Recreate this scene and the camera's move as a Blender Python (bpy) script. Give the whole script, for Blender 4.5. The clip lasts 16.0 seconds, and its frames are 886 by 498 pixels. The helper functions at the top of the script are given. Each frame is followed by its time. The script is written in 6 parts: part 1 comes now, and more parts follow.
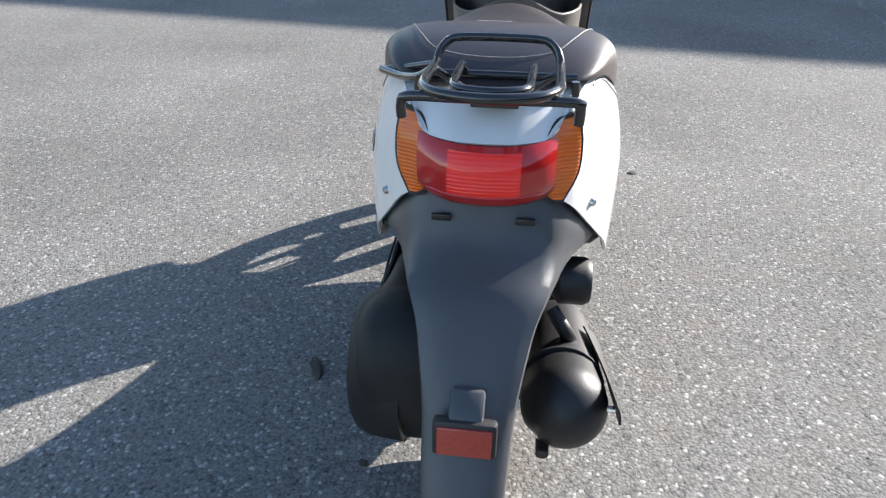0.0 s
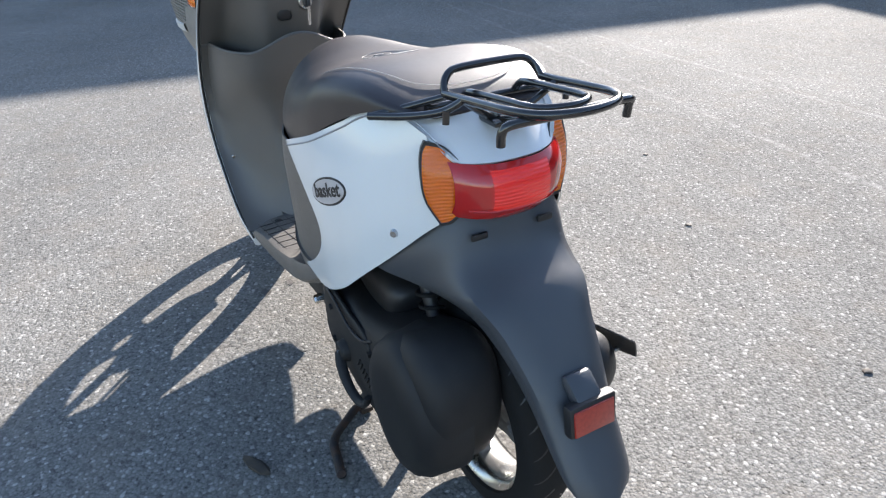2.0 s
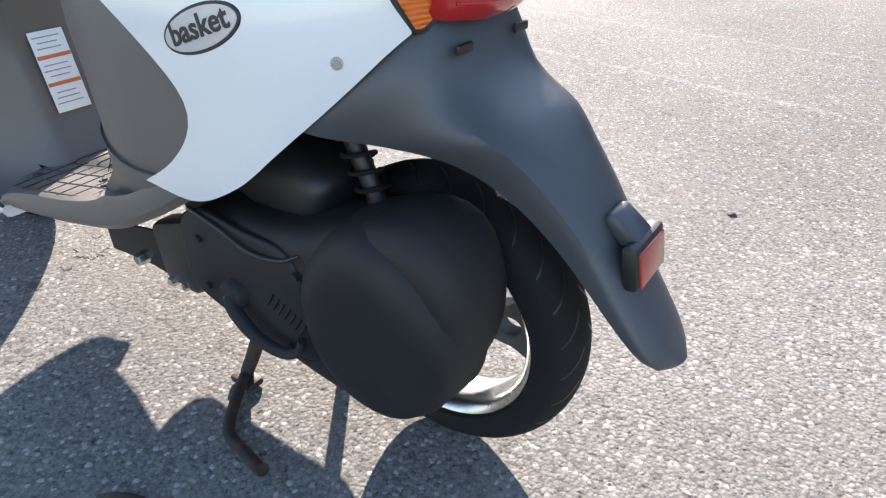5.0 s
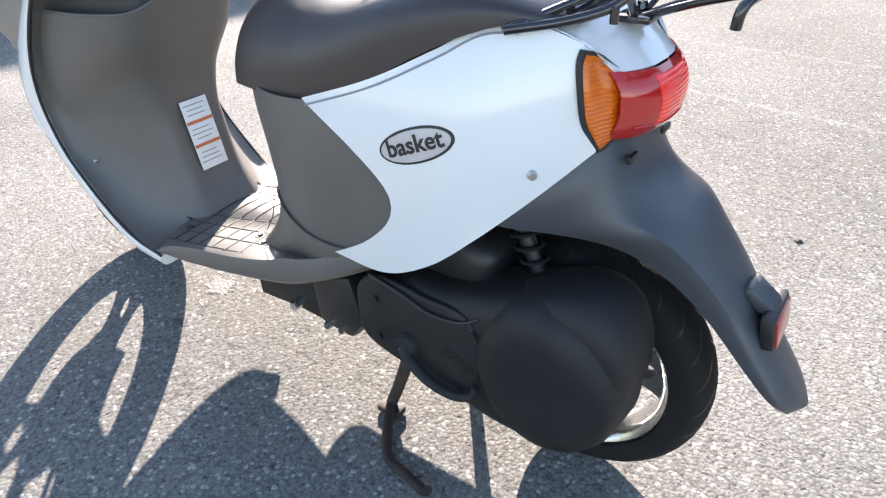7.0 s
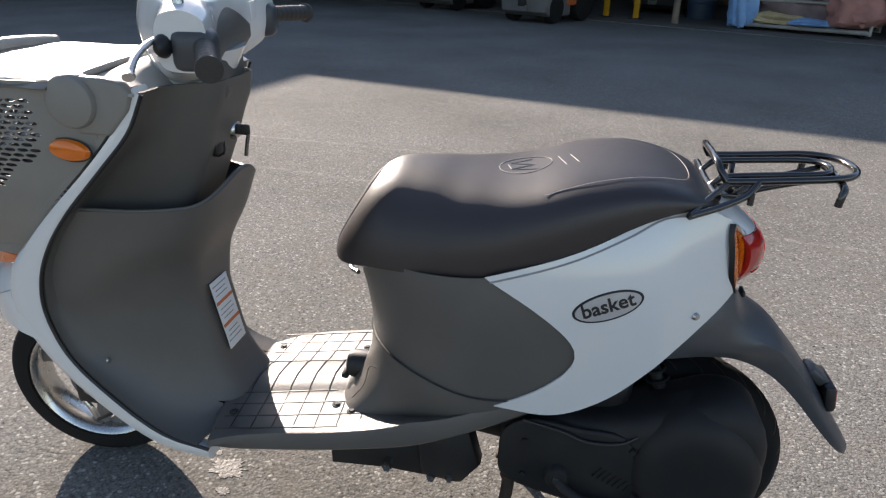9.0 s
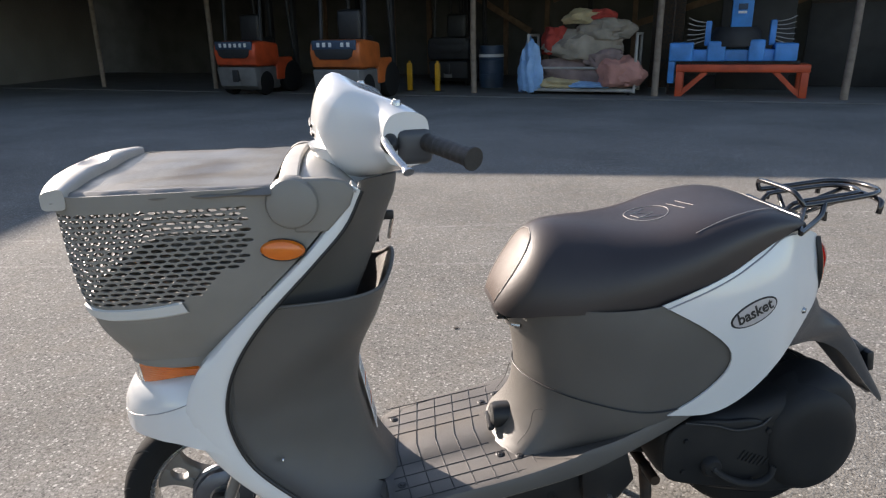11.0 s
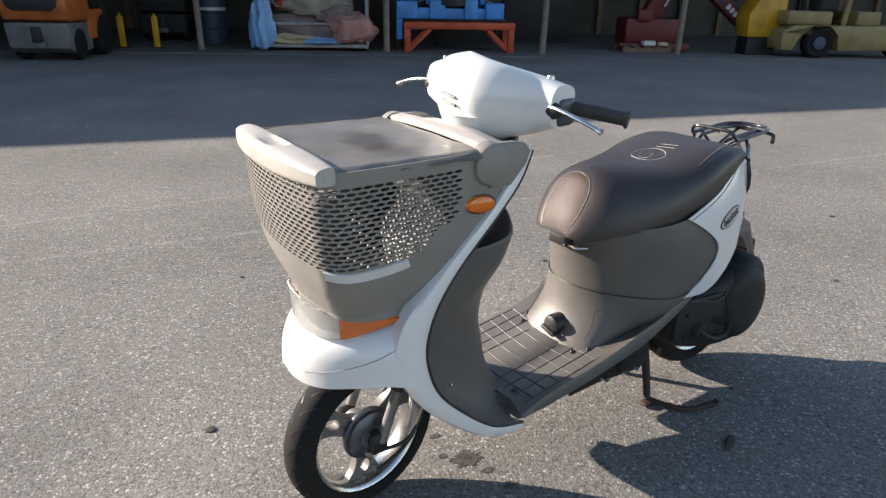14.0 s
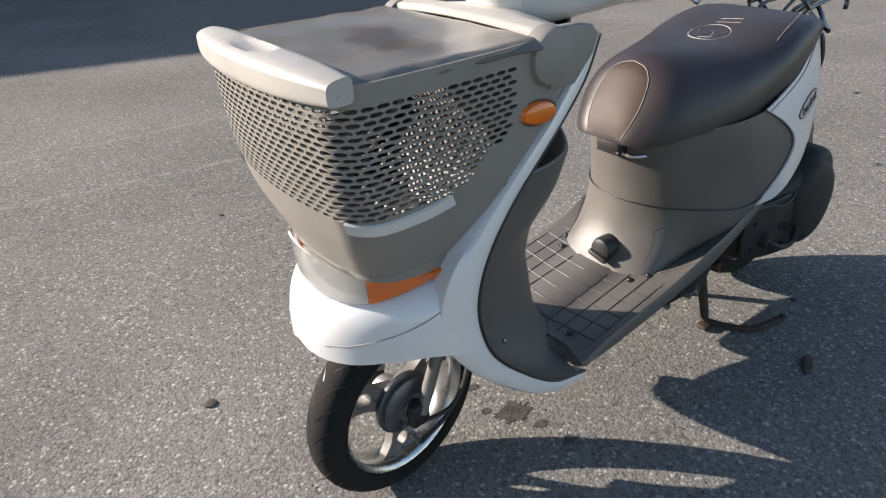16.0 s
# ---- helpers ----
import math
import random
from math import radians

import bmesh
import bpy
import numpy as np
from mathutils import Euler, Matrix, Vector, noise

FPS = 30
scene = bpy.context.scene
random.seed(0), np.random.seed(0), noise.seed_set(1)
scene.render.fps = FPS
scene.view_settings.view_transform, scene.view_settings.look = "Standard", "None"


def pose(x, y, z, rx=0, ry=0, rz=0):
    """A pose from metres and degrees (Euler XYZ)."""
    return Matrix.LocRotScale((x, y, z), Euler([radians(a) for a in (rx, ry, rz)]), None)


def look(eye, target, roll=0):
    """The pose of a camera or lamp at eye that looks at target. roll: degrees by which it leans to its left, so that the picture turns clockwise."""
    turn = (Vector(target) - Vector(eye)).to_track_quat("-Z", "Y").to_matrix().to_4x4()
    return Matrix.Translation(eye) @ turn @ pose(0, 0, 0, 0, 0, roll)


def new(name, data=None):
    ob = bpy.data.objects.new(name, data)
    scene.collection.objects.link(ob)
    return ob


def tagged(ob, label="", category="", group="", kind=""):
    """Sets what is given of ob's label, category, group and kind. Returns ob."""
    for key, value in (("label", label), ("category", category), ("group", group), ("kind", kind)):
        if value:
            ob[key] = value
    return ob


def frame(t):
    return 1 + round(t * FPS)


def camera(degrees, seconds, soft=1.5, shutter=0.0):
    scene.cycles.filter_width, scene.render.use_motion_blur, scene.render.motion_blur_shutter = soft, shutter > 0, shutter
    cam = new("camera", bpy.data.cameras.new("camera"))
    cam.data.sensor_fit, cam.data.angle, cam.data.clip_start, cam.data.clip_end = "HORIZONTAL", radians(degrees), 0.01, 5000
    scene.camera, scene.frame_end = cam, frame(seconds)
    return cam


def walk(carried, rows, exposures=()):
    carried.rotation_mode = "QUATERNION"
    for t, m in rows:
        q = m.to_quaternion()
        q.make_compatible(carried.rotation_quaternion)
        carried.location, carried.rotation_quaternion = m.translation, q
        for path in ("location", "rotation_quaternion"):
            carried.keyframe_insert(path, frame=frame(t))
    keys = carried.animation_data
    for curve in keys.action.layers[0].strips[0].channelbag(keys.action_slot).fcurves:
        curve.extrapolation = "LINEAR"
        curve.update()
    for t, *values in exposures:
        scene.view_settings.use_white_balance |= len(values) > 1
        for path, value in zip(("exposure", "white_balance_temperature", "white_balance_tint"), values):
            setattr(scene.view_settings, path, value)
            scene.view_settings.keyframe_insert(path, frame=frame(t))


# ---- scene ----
cam = camera(67.6, 16.0, soft=1.24)
PATH = [
    (0, (-0.849, -0.049, 0.992), (0.86, 0.176, -0.023), 0.2),
    (0.5, (-0.899, 0.101, 1.006), (0.786, -0.054, -0.06), -0.6),
    (1, (-0.921, 0.26, 1.03), (0.757, -0.105, 0.004), -1.1),
    (1.5, (-0.856, 0.379, 1.013), (0.767, -0.222, 0.01), -1.5),
    (2, (-0.767, 0.485, 1.026), (0.767, -0.335, 0.038), -2.2),
    (2.5, (-0.714, 0.62, 1.028), (0.689, -0.447, 0.082), -1.6),
    (3, (-0.648, 0.737, 1.035), (0.604, -0.483, 0.064), -1.2),
    (3.5, (-0.514, 0.697, 0.945), (0.597, -0.591, -0.107), -0.5),
    (4, (-0.371, 0.645, 0.788), (0.808, -0.656, -0.17), -5.0),
    (4.2, (-0.448, 0.589, 0.804), (0.508, -0.813, -0.255), -1.0),
    (6.3, (-0.386, 0.685, 0.648), (0.68, -0.676, -0.359), 0.0),
    (6.5, (-0.373, 0.701, 0.704), (0.689, -0.655, -0.313), -0.1),
    (7, (-0.327, 0.78, 0.925), (0.69, -0.57, -0.143), -2.5),
    (7.5, (-0.252, 0.846, 1.033), (0.756, -0.531, -0.01), -6.8),
    (8, (-0.066, 0.869, 1.022), (0.767, -0.629, -0.009), -6.9),
    (8.5, (0.082, 0.942, 1.036), (0.697, -0.717, 0.102), -0.0),
    (9, (0.242, 1.107, 1.083), (0.565, -0.69, 0.266), 1.5),
    (9.5, (0.398, 1.171, 1.094), (0.541, -0.679, 0.348), 1.7),
    (10, (0.564, 1.213, 1.099), (0.503, -0.635, 0.337), -0.5),
    (10.2, (0.606, 1.23, 1.102), (0.531, -0.635, 0.383), -1.4),
    (12.3, (1.453, 1.294, 1.168), (0.644, -0.448, 0.61), 1.1),
    (12.5, (1.509, 1.292, 1.182), (0.61, -0.394, 0.593), 0.9),
    (13, (1.681, 1.25, 1.196), (0.658, -0.345, 0.558), 1.0),
    (13.5, (1.753, 1.215, 1.181), (0.716, -0.343, 0.474), 1.2),
    (14, (1.783, 1.209, 1.18), (0.753, -0.339, 0.445), 1.1),
    (14.5, (1.801, 1.221, 1.168), (0.779, -0.326, 0.417), 1.8),
    (15, (1.796, 1.181, 1.142), (0.777, -0.337, 0.331), 2.2),
    (15.5, (1.75, 1.024, 1.091), (0.748, -0.444, 0.175), 1.6),
    (16, (1.708, 0.887, 1.097), (0.691, -0.523, 0.109), -2.7),
]
walk(cam, [(t, look(eye, target, roll)) for t, eye, target, roll in PATH], [(0.0, 1.86, 6200, 12), (1.0, 2.08, 6230, 13), (2.0, 2.09, 6250, 13), (3.0, 2.00, 6400, 13), (4.0, 2.18, 6500, 15), (5.0, 2.36, 6540, 16), (6.5, 2.58, 6580, 16), (7.0, 2.56, 6600, 16), (8.0, 2.12, 6750, 17), (8.5, 1.76, 6900, 16), (9.0, 1.40, 6800, 16), (10.0, 1.54, 6800, 16), (12.5, 1.53, 6840, 16), (15.0, 1.40, 6720, 14), (16.0, 1.30, 6680, 14)])

# ---------------------------------------------------------------- daylight
SUN = Vector((0.5987, -0.7281, 0.3338)).normalized()
world = bpy.data.worlds.new("world")
scene.world = world
world.use_nodes = True
wn = world.node_tree
sky = wn.nodes.new("ShaderNodeTexSky")
sky.sky_type, sky.sun_disc = "NISHITA", False
sky.sun_elevation = math.asin(SUN.z)
sky.sun_rotation = math.atan2(SUN.x, SUN.y)
sky.air_density, sky.dust_density = 1.0, 0.6
wn.nodes["Background"].inputs["Strength"].default_value = 0.094
wn.links.new(sky.outputs["Color"], wn.nodes["Background"].inputs["Color"])
sun_data = bpy.data.lights.new("sun", "SUN")
sun_data.energy, sun_data.angle, sun_data.color = 5.0, radians(0.53), (1.0, 0.922, 0.820)
sun = new("sun", sun_data)
sun.matrix_world = look(SUN * 30, (0, 0, 0))


# ---------------------------------------------------------------- materials
def material(name, colour, rough=0.5, metal=0.0, second=None, scale=20.0, fine=300.0, mix=0.35, bump=0.0, spec=0.5, coat=0.0, fine_mix=0.15, bump_scale=None, coat_rough=0.08):
    """A surface with two scales of colour variation, uneven gloss and a fine relief."""
    m = bpy.data.materials.new(name)
    m.use_nodes = True
    nt = m.node_tree
    bsdf = nt.nodes["Principled BSDF"]
    second = second or tuple(c * 0.72 for c in colour)
    co = nt.nodes.new("ShaderNodeTexCoord")
    n1 = nt.nodes.new("ShaderNodeTexNoise")
    n1.inputs["Scale"].default_value, n1.inputs["Detail"].default_value = scale, 6
    n2 = nt.nodes.new("ShaderNodeTexNoise")
    n2.inputs["Scale"].default_value, n2.inputs["Detail"].default_value = fine, 2
    nt.links.new(co.outputs["Object"], n1.inputs["Vector"])
    nt.links.new(co.outputs["Object"], n2.inputs["Vector"])
    ramp = nt.nodes.new("ShaderNodeMapRange")
    ramp.inputs[1].default_value, ramp.inputs[2].default_value = 0.40, 0.66
    ramp.inputs[3].default_value, ramp.inputs[4].default_value = 0.0, mix
    nt.links.new(n1.outputs["Fac"], ramp.inputs[0])
    a = nt.nodes.new("ShaderNodeMix")
    a.data_type = "RGBA"
    a.inputs[6].default_value, a.inputs[7].default_value = (*colour, 1), (*second, 1)
    nt.links.new(ramp.outputs[0], a.inputs[0])
    b = nt.nodes.new("ShaderNodeMix")
    b.data_type, b.blend_type = "RGBA", "MULTIPLY"
    b.inputs[0].default_value = fine_mix
    nt.links.new(a.outputs[2], b.inputs[6])
    nt.links.new(n2.outputs["Color"], b.inputs[7])
    nt.links.new(b.outputs[2], bsdf.inputs["Base Color"])
    r = nt.nodes.new("ShaderNodeMapRange")
    r.inputs[3].default_value, r.inputs[4].default_value = max(0.02, rough * 0.85), min(1.0, rough * 1.2)
    nt.links.new(n1.outputs["Fac"], r.inputs[0])
    nt.links.new(r.outputs[0], bsdf.inputs["Roughness"])
    bsdf.inputs["Metallic"].default_value = metal
    bsdf.inputs["Specular IOR Level"].default_value = spec
    bsdf.inputs["Coat Weight"].default_value = coat
    bsdf.inputs["Coat Roughness"].default_value = coat_rough
    if bump:
        n3 = nt.nodes.new("ShaderNodeTexNoise")
        n3.inputs["Scale"].default_value, n3.inputs["Detail"].default_value = bump_scale or fine, 3
        nt.links.new(co.outputs["Object"], n3.inputs["Vector"])
        bp = nt.nodes.new("ShaderNodeBump")
        bp.inputs["Strength"].default_value, bp.inputs["Distance"].default_value = bump, 0.002
        nt.links.new(n3.outputs["Fac"], bp.inputs["Height"])
        nt.links.new(bp.outputs["Normal"], bsdf.inputs["Normal"])
    return m


def lens_material(name, colour, rough=0.08, trans=0.55, ribs=0.0, direction="Y"):
    m = material(name, colour, rough, second=tuple(c * 0.8 for c in colour), scale=30, mix=0.2, coat=0.6, fine_mix=0.05)
    b = m.node_tree.nodes["Principled BSDF"]
    b.inputs["Transmission Weight"].default_value = trans
    b.inputs["IOR"].default_value = 1.45
    if ribs:
        nt = m.node_tree
        co = nt.nodes.new("ShaderNodeTexCoord")
        w = nt.nodes.new("ShaderNodeTexWave")
        w.bands_direction = direction
        w.inputs["Scale"].default_value = ribs
        nt.links.new(co.outputs["Object"], w.inputs["Vector"])
        bp = nt.nodes.new("ShaderNodeBump")
        bp.inputs["Strength"].default_value, bp.inputs["Distance"].default_value = 0.6, 0.002
        nt.links.new(w.outputs["Fac"], bp.inputs["Height"])
        nt.links.new(bp.outputs["Normal"], b.inputs["Normal"])
    return m


WHITE = material("white_paint", (0.69, 0.692, 0.680), 0.24, second=(0.62, 0.622, 0.61), scale=5, mix=0.3, coat=0.8, fine_mix=0.04)
TAUPE = material("taupe_plastic", (0.108, 0.100, 0.091), 0.42, second=(0.136, 0.125, 0.111), scale=9, fine=900, mix=0.5, bump=0.25, fine_mix=0.2)
BEIGE = material("beige_plastic", (0.41, 0.392, 0.360), 0.45, second=(0.32, 0.302, 0.275), scale=12, fine=700, mix=0.5, bump=0.2, fine_mix=0.15)
BASKET = material("basket_plastic", (0.235, 0.221, 0.197), 0.45, second=(0.19, 0.178, 0.158), scale=10, fine=800, mix=0.5, bump=0.2, fine_mix=0.15)
PALE = material("pale_trim", (0.62, 0.61, 0.58), 0.4, second=(0.52, 0.50, 0.47), scale=14, fine=600, mix=0.4, bump=0.1)
COVER = material("cover_sheet", (0.165, 0.150, 0.128), 0.30, second=(0.120, 0.108, 0.092), scale=8, fine=600, mix=0.6, bump=0.3, fine_mix=0.2, bump_scale=60)
FENDER = material("dark_grey_plastic", (0.060, 0.065, 0.073), 0.34, second=(0.075, 0.075, 0.076), scale=8, fine=900, mix=0.6, bump=0.2, fine_mix=0.2)
BLACK = material("black_plastic", (0.012, 0.012, 0.013), 0.45, second=(0.024, 0.023, 0.022), scale=14, fine=600, mix=0.5, bump=0.2)
CASE = material("engine_case", (0.012, 0.012, 0.013), 0.60, spec=0.35, second=(0.028, 0.026, 0.024), scale=11, fine=900, mix=0.75, bump=0.12, fine_mix=0.3)
RUBBER = material("tyre_rubber", (0.012, 0.012, 0.012), 0.85, spec=0.22, second=(0.020, 0.019, 0.018), scale=25, fine=500, mix=0.5, bump=0.4)
GRIP = material("grip_rubber", (0.030, 0.027, 0.025), 0.55, second=(0.05, 0.045, 0.04), scale=40, fine=500, mix=0.5, bump=0.6, bump_scale=400)
VINYL = material("seat_vinyl", (0.027, 0.020, 0.020), 0.42, second=(0.038, 0.029, 0.028), scale=7, fine=800, mix=0.6, bump=0.16, bump_scale=520, fine_mix=0.2, spec=0.6)
BRONZE = material("bronze_vinyl", (0.040, 0.021, 0.014), 0.50, spec=0.26, second=(0.028, 0.016, 0.012), scale=12, fine=700, mix=0.5, bump=0.3, bump_scale=420)
THREAD = material("seam_thread", (0.42, 0.40, 0.38), 0.7, scale=60)
STEEL = material("bright_steel", (0.62, 0.62, 0.61), 0.26, metal=1.0, second=(0.45, 0.44, 0.42), scale=30, fine=300, mix=0.5)
ALLOY = material("cast_alloy", (0.46, 0.46, 0.45), 0.42, metal=0.85, second=(0.30, 0.29, 0.28), scale=18, fine=300, mix=0.6, bump=0.15)
DRUM = material("drum_casting", (0.13, 0.14, 0.165), 0.36, metal=0.7, second=(0.08, 0.085, 0.10), scale=22, fine=300, mix=0.7, bump=0.15)
SPOKE = material("satin_wheel_paint", (0.19, 0.185, 0.175), 0.48, metal=0.3, second=(0.12, 0.115, 0.11), scale=18, fine=300, mix=0.6, bump=0.15)
RACK = material("black_enamel", (0.010, 0.010, 0.011), 0.18, second=(0.03, 0.025, 0.02), scale=30, mix=0.4, coat=0.6)
RUST = material("rusty_steel", (0.022, 0.019, 0.018), 0.7, second=(0.075, 0.040, 0.022), scale=35, fine=300, mix=0.8, bump=0.4, metal=0.2)
AMBER = lens_material("amber_lens", (0.88, 0.175, 0.003), trans=0.18, ribs=62, direction="Z")
AMBER_PLAIN = lens_material("smooth_amber_lens", (0.88, 0.19, 0.005), trans=0.18)
RED = lens_material("red_lens", (0.56, 0.022, 0.020), trans=0.25)
RED_BRIGHT = lens_material("red_lens_centre", (0.64, 0.026, 0.020), trans=0.15, ribs=60, direction="Z")
# the tail lamp is lit; its glow is put into this colour and emission
RED_BRIGHT.node_tree.nodes["Principled BSDF"].inputs["Emission Color"].default_value = (1.0, 0.03, 0.02, 1)
RED_BRIGHT.node_tree.nodes["Principled BSDF"].inputs["Emission Strength"].default_value = 0.05
CLEAR = lens_material("clear_lens", (0.92, 0.93, 0.92), trans=0.92)
REFLEX = material("red_reflector", (0.40, 0.030, 0.015), 0.38, second=(0.26, 0.015, 0.01), scale=200, fine=900, mix=0.6, coat=0.7)
PAPER = material("label_paper", (0.78, 0.78, 0.76), 0.5, second=(0.68, 0.68, 0.66), scale=20)
ORANGE_INK = material("orange_ink", (0.62, 0.16, 0.05), 0.5)
GREY_INK = material("grey_ink", (0.30, 0.30, 0.31), 0.5)
BLACK_INK = material("black_ink", (0.012, 0.012, 0.013), 0.4)
BADGE = material("badge_silver", (0.52, 0.50, 0.50), 0.32, metal=0.25, second=(0.42, 0.39, 0.40), scale=40)


# ---------------------------------------------------------------- mesh helpers
def spl(keys, x):
    """Smooth curve through (x, value...) keys."""
    n = len(keys)
    if x <= keys[0][0]:
        return keys[0][1] if len(keys[0]) == 2 else keys[0][1:]
    if x >= keys[-1][0]:
        return keys[-1][1] if len(keys[0]) == 2 else keys[-1][1:]
    i = max(k for k in range(n - 1) if keys[k][0] <= x)
    a, b = keys[i], keys[i + 1]
    p, q = keys[max(i - 1, 0)], keys[min(i + 2, n - 1)]
    h = b[0] - a[0]
    t = (x - a[0]) / h
    out = []
    for k in range(1, len(a)):
        d = (b[k] - a[k]) / h
        d0 = (a[k] - p[k]) / (a[0] - p[0]) if a is not p else d
        d1 = (q[k] - b[k]) / (q[0] - b[0]) if q is not b else d
        m0 = 0 if d0 * d <= 0 else 2 * d0 * d / (d0 + d)
        m1 = 0 if d1 * d <= 0 else 2 * d1 * d / (d1 + d)
        out.append((2 * t**3 - 3 * t**2 + 1) * a[k] + (t**3 - 2 * t**2 + t) * h * m0 + (3 * t**2 - 2 * t**3) * b[k] + (t**3 - t**2) * h * m1)
    return out[0] if len(out) == 1 else tuple(out)


def curve(pts, n, closed=False):
    """n + 1 points evenly spread on a smooth line through pts."""
    pts = [Vector(p) for p in pts]
    m = len(pts)
    dense = []
    for i in range(m if closed else m - 1):
        p0 = pts[(i - 1) % m] if closed or i else pts[0] * 2 - pts[1]
        p1, p2 = pts[i], pts[(i + 1) % m]
        p3 = pts[(i + 2) % m] if closed or i + 2 < m else pts[-1] * 2 - pts[-2]
        for k in range(12):
            t = k / 12
            dense.append(0.5 * (2 * p1 + (p2 - p0) * t + (2 * p0 - 5 * p1 + 4 * p2 - p3) * t * t + (3 * p1 - p0 - 3 * p2 + p3) * t**3))
    dense.append(pts[0] if closed else pts[-1])
    acc = [0.0]
    for a, b in zip(dense, dense[1:]):
        acc.append(acc[-1] + (b - a).length)
    out, j = [], 0
    for k in range(n + 1):
        s = acc[-1] * k / n
        while j < len(acc) - 2 and acc[j + 1] < s:
            j += 1
        f = (s - acc[j]) / max(acc[j + 1] - acc[j], 1e-9)
        out.append(dense[j].lerp(dense[j + 1], f))
    return out


def sheet(rows, close_u=False, cap=False, bm=None):
    """A mesh of quads through rows of points; close_u joins each row's end to its start, cap fills the first and last row."""
    bm = bm or bmesh.new()
    vs = [[bm.verts.new(p) for p in row] for row in rows]
    for a, b in zip(vs, vs[1:]):
        m = len(a)
        for i in range(m if close_u else m - 1):
            k = (i + 1) % m
            quad = [a[i], a[k], b[k], b[i]]
            if len({tuple(round(c, 6) for c in v.co) for v in quad}) > 2:
                bm.faces.new(quad)
    if cap:
        for row in (vs[0][::-1], vs[-1]):
            bm.faces.new(row)
    return bm


def weld(bm, d=1e-5):
    bmesh.ops.remove_doubles(bm, verts=bm.verts, dist=d)
    bmesh.ops.recalc_face_normals(bm, faces=bm.faces)
    return bm


def tube(pts, r, sides=10, n=None, smooth=True, closed=False, bm=None, flat=1.0):
    """A round bar of radius r (a number or a function of 0 to 1) along pts."""
    line = curve(pts, n or max(6, 6 * len(pts)), closed) if smooth else [Vector(p) for p in pts]
    if closed:
        line = line[:-1]
    rows, ref = [], None
    m = len(line)
    for i, p in enumerate(line):
        a = line[(i - 1) % m] if closed or i else line[0]
        b = line[(i + 1) % m] if closed or i + 1 < m else line[-1]
        d = (b - a).normalized()
        if ref is None:
            ref = d.orthogonal().normalized() if abs(d.z) > 0.9 else Vector((0, 0, 1)).cross(d).normalized()
        ref = (ref - d * ref.dot(d)).normalized()
        up = d.cross(ref)
        rr = r(i / (m - 1)) if callable(r) else r
        rows.append([p + (ref * math.cos(2 * math.pi * k / sides) + up * flat * math.sin(2 * math.pi * k / sides)) * rr for k in range(sides)])
    if closed:
        rows.append(rows[0])
    bm = sheet(rows, True, not closed, bm)
    return bm


def lathe(profile, axis="y", at=(0, 0, 0), n=40, bm=None):
    """Turns a profile of (radius, along) round an axis through at."""
    rows = []
    for k in range(n + 1):
        a = 2 * math.pi * k / n
        c, s = math.cos(a), math.sin(a)
        row = []
        for r, h in profile:
            p = {"y": (r * c, h, r * s), "z": (r * c, r * s, h), "x": (h, r * c, r * s)}[axis]
            row.append(Vector(at) + Vector(p))
        rows.append(row)
    return weld(sheet(rows, bm=bm))


def box(size, at=(0, 0, 0), bevel=0.0, turn=None, bm=None, seg=2):
    own = bmesh.new()
    bmesh.ops.create_cube(own, size=1)
    bmesh.ops.scale(own, vec=size, verts=own.verts)
    if bevel:
        bmesh.ops.bevel(own, geom=own.edges[:], offset=bevel, segments=seg, profile=0.5, affect="EDGES")
    m = Matrix.Translation(at) @ (turn.to_4x4() if turn else Matrix())
    bmesh.ops.transform(own, matrix=m, verts=own.verts)
    if bm is None:
        return own
    return join(bm, own)


def join(bm, other):
    """Adds a second bmesh to bm."""
    base = {v: bm.verts.new(v.co) for v in other.verts}
    for f in other.faces:
        bm.faces.new([base[v] for v in f.verts])
    other.free()
    return bm


def slab(outline, thick, axis="y", at=0.0, bevel=0.0, seg=2):
    """A plate with that outline (pairs of numbers), thick along the axis from at."""
    bm = bmesh.new()
    to3 = {"y": lambda a, b, h: (a, h, b), "z": lambda a, b, h: (a, b, h), "x": lambda a, b, h: (h, a, b)}[axis]
    low = [bm.verts.new(to3(a, b, at)) for a, b in outline]
    high = [bm.verts.new(to3(a, b, at + thick)) for a, b in outline]
    m = len(low)
    bm.faces.new(low[::-1]), bm.faces.new(high)
    for i in range(m):
        bm.faces.new([low[i], low[(i + 1) % m], high[(i + 1) % m], high[i]])
    bmesh.ops.recalc_face_normals(bm, faces=bm.faces)
    if bevel:
        rim = [e for e in bm.edges if len(e.link_faces) == 2 and e.calc_face_angle(0) > 0.9]
        bmesh.ops.bevel(bm, geom=rim, offset=bevel, segments=seg, profile=0.5, affect="EDGES")
    return bm


def thicken(bm, d):
    """Gives an open sheet a thickness of d against its normals."""
    bmesh.ops.recalc_face_normals(bm, faces=bm.faces)
    bmesh.ops.solidify(bm, geom=bm.faces[:], thickness=d)
    return bm


def mirror(bm):
    """A mirrored copy across the plane y = 0."""
    other = bm.copy()
    bmesh.ops.scale(other, vec=(1, -1, 1), verts=other.verts)
    bmesh.ops.reverse_faces(other, faces=other.faces)
    return other


